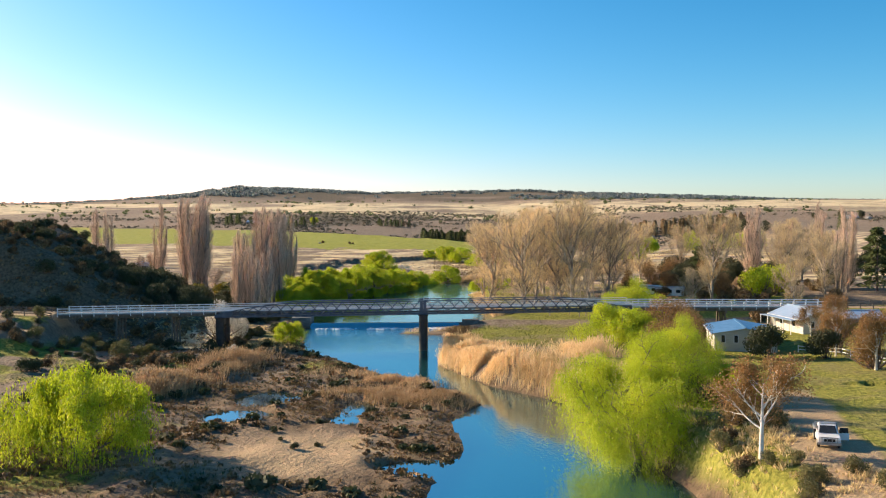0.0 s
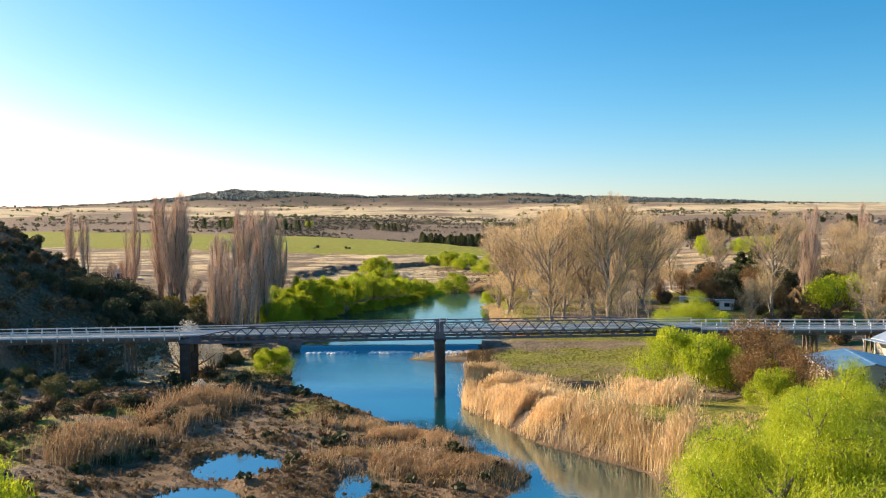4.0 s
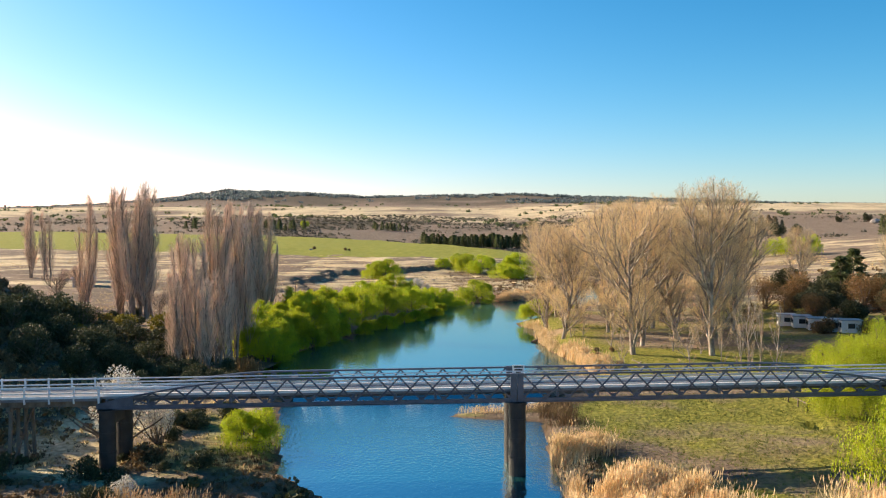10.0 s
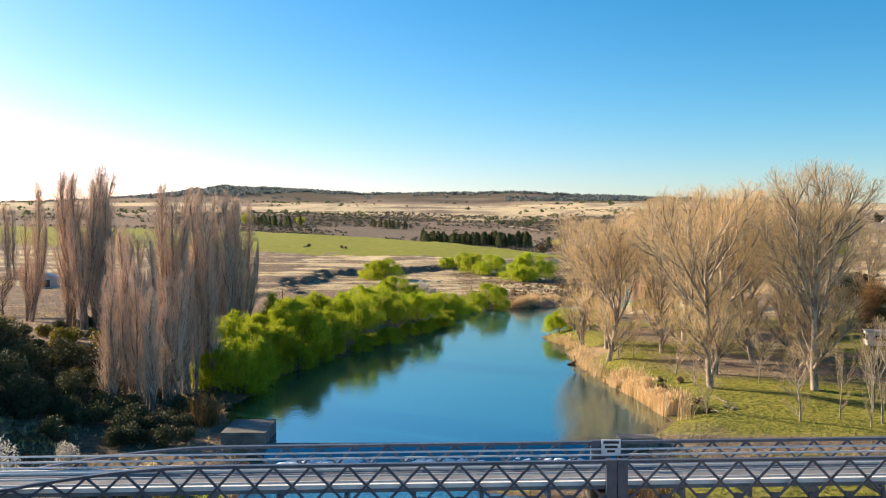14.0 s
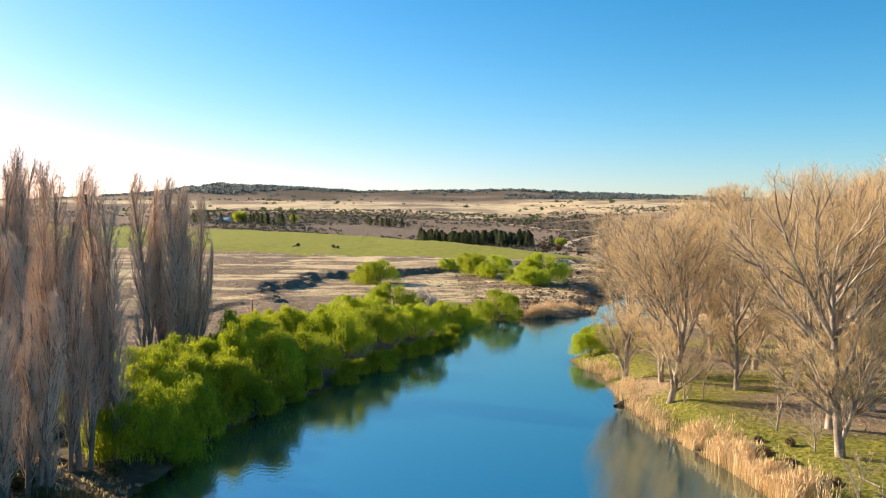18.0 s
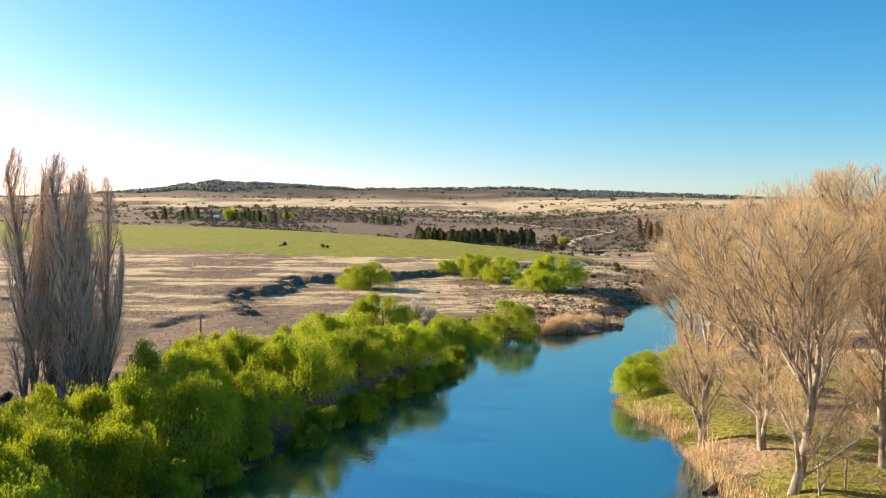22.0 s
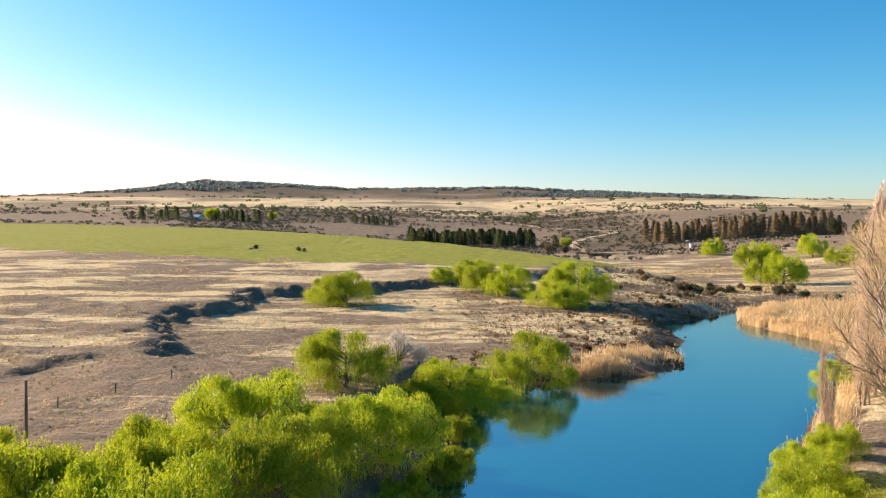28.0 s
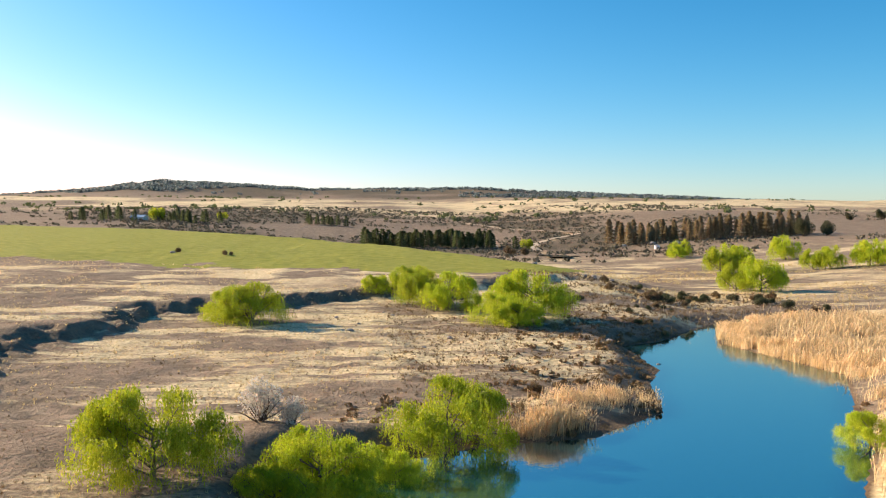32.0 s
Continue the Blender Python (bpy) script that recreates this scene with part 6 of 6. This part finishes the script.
            part("porch_post", boxes((-w / 2 - 2.15, -w / 2 - 2.03, yy - 0.06, yy + 0.06, -0.5 - lift, wall_h - 0.35)), M_WHITE, h)
    return h


gable_house("cottage", 51.2, -27.0, -12, 9.2, 14.5, 2.3, 0.8, M_CREAM, "low cream cottage with a blue metal roof", (("front", -3.3, 0.7, 0.9, 2.0), ("front", -1.4, 0.7, 0.9, 2.0), ("front", 2.6, 1.2, 0.9, 2.0), ("left", -4, 1.2, 0.9, 2.0), ("left", 2, 1.2, 0.9, 2.0), ("right", 1.5, 1.2, 0.9, 2.0)), roof_mat=material("blue roof sheet", [(0.09, 0.22, 0.38), (0.2, 0.36, 0.52)], 0.8, 0.3, 0.3, 0.2, 14, 0.06), lift=0.3, base=5.6)
gable_house("village_hall", 68.8, -9.5, 3, 6.6, 13.0, 2.5, 1.4, M_CREAM, "long cream hall with a pale blue grey metal roof", (("front", -1.8, 1.1, 0.9, 2.0), ("front", 1.8, 1.1, 0.9, 2.0), ("left", -3, 1.4, 0.9, 2.1), ("left", 2, 1.4, 0.9, 2.1), ("right", 0, 1.4, 0.9, 2.1)), True, lift=0.4, base=5.9)
gable_house("hall_wing", 78.0, -8.0, 88, 5.4, 9.0, 2.2, 1.0, M_BRICKISH, "lower hall wing with a pale blue roof", (("left", -2, 1.4, 0.9, 2.0), ("left", 2, 1.4, 0.9, 2.0), ("right", 0, 1.2, 0.9, 2.0)), lift=0.4, base=5.9)
for k, (x, y) in enumerate(((66.2, 101), (67.4, 96.5), (68.6, 92), (69.8, 87.5), (71.0, 83))):
    c = empty("holiday_cabin", x, y, gz(x, y), "small white holiday cabin with a flat roof", "cabin", "holiday cabins")
    c.rotation_euler[2] = radians(-16)
    part("body", boxes((-1.7, 1.7, -1.95, 1.95, 0.15, 2.4)), M_WHITE, c)
    part("roof", boxes((-1.9, 1.9, -2.15, 2.15, 2.4, 2.56)), M_STEEL, c)
    for u in (-0.95, 0.95):
        wdw = part("window", boxes((-1.76, -1.7, u - 0.7, u + 0.7, 1.0, 2.0)), M_STEEL, c)
        part("pane", boxes((-1.785, -1.762, u - 0.6, u + 0.6, 1.1, 1.9)), M_GLASS, wdw)
    part("window", boxes((-0.6, 0.6, -2.0, -1.95, 1.0, 1.9)), M_GLASS, c)
    for sy in (-1.5, 1.5):
        part("stump", boxes((-1.3, -1.0, sy - 0.15, sy + 0.15, -0.3, 0.15), (1.0, 1.3, sy - 0.15, sy + 0.15, -0.3, 0.15)), M_CONCRETE, c)
gable_house("farm_shed", -126, 229, 20, 7, 10, 3.0, 1.0, M_STEEL, "small farm shed with a blue roof among poplars", (("front", 0, 2.4, 0.1, 2.4),), roof_mat=material("bright blue roof", [(0.05, 0.16, 0.38), (0.09, 0.22, 0.45)], 1, 0.4, 0.2, 0.1, 12), group="farm buildings")
gable_house("farmhouse", -248, 1090, 70, 9, 16, 3.2, 2.4, M_WHITE, "white farmhouse with a pale roof among trees", (("left", -4, 1.4, 0.9, 2.2), ("left", 0, 1.4, 0.9, 2.2), ("left", 4, 1.4, 0.9, 2.2)), group="farm buildings")
tank = empty("water_tank", 217, 802, gz(217, 802), "white water tank on the dry flat", "tank")
bm = bmesh.new()
bmesh.ops.create_cone(bm, cap_ends=True, segments=28, radius1=2.1, radius2=2.1, depth=3.6, matrix=Matrix.Translation((0, 0, 1.6)))
part("body", bm, M_WHITE, tank)
bm = bmesh.new()
bmesh.ops.create_cone(bm, cap_ends=True, segments=28, radius1=2.25, radius2=0.3, depth=0.6, matrix=Matrix.Translation((0, 0, 3.7)))
part("lid", bm, M_STEEL, tank)


# ---- vehicle ----
def ute(x, y, rz):
    v = empty("utility_truck", x, y, gz(x, y) - 0.02, "white utility truck with open door parked on dirt track", "truck")
    v.rotation_euler[2] = radians(rz)

    def shell(profile, w, mat, name, parent, label="", taper=0.0):
        bm = bmesh.new()
        f0 = [bm.verts.new((-w / 2 + taper * max(0, z - 1.05), yy, z)) for yy, z in profile]
        f1 = [bm.verts.new((w / 2 - taper * max(0, z - 1.05), yy, z)) for yy, z in profile]
        n = len(profile)
        bm.faces.new(f0)
        bm.faces.new(f1[::-1])
        for i in range(n):
            bm.faces.new((f0[i], f1[i], f1[(i + 1) % n], f0[(i + 1) % n]))
        bmesh.ops.recalc_face_normals(bm, faces=bm.faces)
        bmesh.ops.bevel(bm, geom=bm.edges[:], offset=0.05, segments=2, affect="EDGES")
        return part(name, bm, mat, parent, label)

    body = shell([(-2.45, 0.45), (-2.5, 0.75), (-2.4, 1.0), (-1.2, 1.12), (0.5, 1.12), (0.5, 0.45)], 1.8, M_CARPAINT, "body", v)
    shell([(-1.35, 1.08), (-0.6, 1.75), (0.35, 1.78), (0.5, 1.08)], 1.74, M_CARPAINT, "cab", v, taper=0.22)
    for nm, pts in (("windscreen", [(-1.24, 1.17), (-0.66, 1.7)]),):
        bm = bmesh.new()
        (ya, za), (yb, zb) = pts
        q = [bm.verts.new(p) for p in ((-0.72, ya - 0.05, za + 0.02), (0.72, ya - 0.05, za + 0.02), (0.6, yb - 0.05, zb + 0.02), (-0.6, yb - 0.05, zb + 0.02))]
        f = bm.faces.new(q)
        e = bmesh.ops.extrude_face_region(bm, geom=[f])
        bmesh.ops.translate(bm, verts=[g for g in e["geom"] if isinstance(g, bmesh.types.BMVert)], vec=(0, 0.02, -0.02))
        part(nm, bm, M_GLASS, v)
    for s in (-1, 1):
        part("side_window", boxes((s * 0.81 - 0.02, s * 0.81 + 0.02, -0.75, 0.3, 1.2, 1.6)), M_GLASS, v)
        part("headlight", boxes((s * 0.66 - 0.18, s * 0.66 + 0.18, -2.53, -2.44, 0.72, 0.9)), M_LAMP, v)
        part("mirror", boxes((s * 1.02 - 0.1, s * 1.02 + 0.1, -0.95, -0.85, 1.15, 1.4)), M_RUBBER, v)
        part("mudguard", boxes((s * 0.9 - 0.06, s * 0.9 + 0.06, 0.95, 2.0, 0.72, 0.84)), M_RUBBER, v)
    door = part("open_door", boxes((0.92, 1.75, -0.62, -0.54, 0.5, 1.1)), M_CARPAINT, v, "open white door")
    part("door_window", boxes((1.0, 1.68, -0.6, -0.56, 1.12, 1.55)), M_GLASS, door)
    part("bumper", boxes((-0.92, 0.92, -2.62, -2.46, 0.42, 0.62)), M_STEEL, v)
    part("grille", boxes((-0.45, 0.45, -2.535, -2.49, 0.68, 0.92)), M_RUBBER, v)
    for k in (-0.62, -0.2, 0.2, 0.62):
        part("bull_bar", boxes((k - 0.03, k + 0.03, -2.68, -2.6, 0.42, 1.05)), M_STEEL, v)
    part("bull_bar", boxes((-0.7, 0.7, -2.68, -2.6, 1.02, 1.09)), M_STEEL, v)
    tray = part("tray", boxes((-0.92, 0.92, 0.58, 2.6, 0.85, 0.95)), M_STEEL, v)
    for b in ((-0.92, -0.88, 0.58, 2.6, 0.95, 1.25), (0.88, 0.92, 0.58, 2.6, 0.95, 1.25), (-0.92, 0.92, 2.56, 2.6, 0.95, 1.25), (-0.92, 0.92, 0.56, 0.6, 0.95, 1.8)):
        part("tray_side", boxes(b), M_STEEL, tray)
    part("roof_rack", boxes((-0.62, 0.62, -0.5, -0.45, 1.8, 1.88), (-0.62, 0.62, 0.15, 0.2, 1.8, 1.88), (-0.62, -0.57, -0.5, 0.2, 1.84, 1.88), (0.57, 0.62, -0.5, 0.2, 1.84, 1.88)), M_STEEL, v)
    for sx in (-0.8, 0.8):
        for sy in (-1.6, 1.45):
            bm = bmesh.new()
            bmesh.ops.create_cone(bm, cap_ends=True, segments=20, radius1=0.38, radius2=0.38, depth=0.24, matrix=pose(sx, sy, 0.38, 0, 90, 0))
            bmesh.ops.bevel(bm, geom=[e for e in bm.edges if len(e.link_faces) == 2 and e.calc_face_angle() > 1.2], offset=0.05, segments=2, affect="EDGES")
            w = part("wheel", bm, M_RUBBER, v)
            bm = bmesh.new()
            bmesh.ops.create_cone(bm, cap_ends=True, segments=16, radius1=0.2, radius2=0.17, depth=0.27, matrix=pose(sx, sy, 0.38, 0, 90, 0))
            part("rim", bm, M_STEEL, w)


ute(36.3, -93.5, -18)


def rail_fence(pts, label, mat, h=1.1, gap=2.4, rails=(0.45, 0.95), size=0.12, thick=0.12):
    f = empty("rail_fence", *pts[0], 0, label, "fence", "park fences")
    for (ax, ay), (bx, by) in zip(pts, pts[1:]):
        n = max(1, int(math.hypot(bx - ax, by - ay) / gap))
        ps = [(ax + (bx - ax) * k / n, ay + (by - ay) * k / n) for k in range(n + 1)]
        ps = [(x - pts[0][0], y - pts[0][1], gz(x, y)) for x, y in ps]
        for x, y, z in ps:
            part("post", boxes((x - size / 2, x + size / 2, y - size / 2, y + size / 2, z - 0.4, z + h)), mat, f)
        for a, b in zip(ps, ps[1:]):
            for r in rails:
                bm = bmesh.new()
                beam(bm, (a[0], a[1], a[2] + r), (b[0], b[1], b[2] + r), thick * 0.4, thick)
                part("rail", bm, mat, f)


rail_fence([(57, -36), (61.7, -40.3), (62.3, -52.5), (66, -62)], "white painted post and rail fence around the park", M_WHITE)
rail_fence([(38, 30), (38, 24), (50, 14)], "grey timber post fence at the paddock edge", M_TIMBER, 1.1, 3, (0.9,), 0.14)
# wire fence and power pole on the left paddock
rail_fence([(-62, 150), (-50, 166), (-42, 178), (-38, 186)], "thin wire paddock fence with grey timber posts", M_TIMBER, 1.1, 5, (0.45, 0.95), 0.1, 0.018)
pole = empty("power_pole", -43.2, 157.5, gz(-43.2, 157.5), "grey timber power pole on the paddock", "pole")
bm = bmesh.new()
bmesh.ops.create_cone(bm, cap_ends=True, segments=12, radius1=0.17, radius2=0.12, depth=6.4, matrix=Matrix.Translation((0, 0, 2.6)))
part("shaft", bm, M_TIMBER, pole)
part("cap", boxes((-0.14, 0.14, -0.14, 0.14, 5.8, 5.86)), M_STEEL, pole)
# fallen branches on the park bank
lr = np.random.default_rng(17)
for k in range(14):
    x, y = lr.uniform(19, 26), lr.uniform(50, 60)
    a = lr.uniform(0, 6.28)
    l = lr.uniform(1.5, 3.8)
    p0 = np.array([[x, y, gz(x, y) + 0.12]])
    d0 = np.array([[math.cos(a), math.sin(a), lr.uniform(0, 0.25)]])
    pp, _ = bend_branches(lr, p0, d0, np.array([l]), 4, 0, 0.15)
    sub, sd_, sl, _ = offshoots(lr, pp, np.array([l]), 4, 0.3, 1, 40, 0.5)
    sp, _ = bend_branches(lr, sub, sd_, sl, 3, 0, 0.15)
    tagged(new("fallen_branch", mesh_np("fallen_branch", *join(poly_tubes(pp, np.array([0.08]), np.array([0.03]), 5), poly_tubes(sp, np.full(4, 0.03), np.full(4, 0.01), 4)), (M_PALEBARK,))),
           "pale fallen branch lying on the park bank", "branch", "fallen branches")

# dark log at the water's edge
lg = np.array([[[12.6, 94.6, 2.55], [13.6, 95.6, 2.85], [14.6, 96.2, 3.05], [15.6, 96.6, 3.35]]])
stub, sdir = np.array([[13.9, 95.8, 2.95], [14.7, 96.3, 3.1]]), np.array([[-0.4, 0.3, 0.8], [0.3, -0.6, 0.7]])
sp, _ = bend_branches(lr, stub, sdir, np.array([1.1, 0.8]), 3, 0, 0.1)
tagged(new("log", mesh_np("log", *join(poly_tubes(lg, np.array([0.3]), np.array([0.2]), 9), poly_tubes(sp, np.full(2, 0.1), np.full(2, 0.05), 5)), (M_BARK,), True)), "dark weathered log lying at the water's edge", "log")
# dirt road over the far slope
road_line = [(112, 1310), (122, 1285), (152, 1190), (190, 1110), (215, 1075), (212, 1052), (199, 1035), (172, 1000), (150, 955), (138, 900), (131, 830)]
rv, rq = [], []
pts_r = []
for (ax, ay), (bx, by) in zip(road_line, road_line[1:]):
    n_r = max(2, int(math.hypot(bx - ax, by - ay) / 8))
    pts_r += [(ax + (bx - ax) * k / n_r, ay + (by - ay) * k / n_r) for k in range(n_r)]
for (ax, ay), (bx, by) in zip(pts_r, pts_r[1:]):
    l = math.hypot(bx - ax, by - ay)
    nx, ny = -(by - ay) / l * 3.2, (bx - ax) / l * 3.2
    rv += [(ax + nx, ay + ny, max(gz(ax + nx, ay + ny), gz(ax, ay)) + 0.5), (ax - nx, ay - ny, max(gz(ax - nx, ay - ny), gz(ax, ay)) + 0.5)]
rq = [(2 * k, 2 * k + 1, 2 * k + 3, 2 * k + 2) for k in range(len(rv) // 2 - 1)]
tagged(new("far_road", mesh_np("far_road", rv, rq, (material("pale dirt", [(0.42, 0.33, 0.22), (0.6, 0.48, 0.34)], 0.1, 0.95, 0, 0.2, 1.0),))), "pale winding dirt road over the far slope", "road", kind="structure")
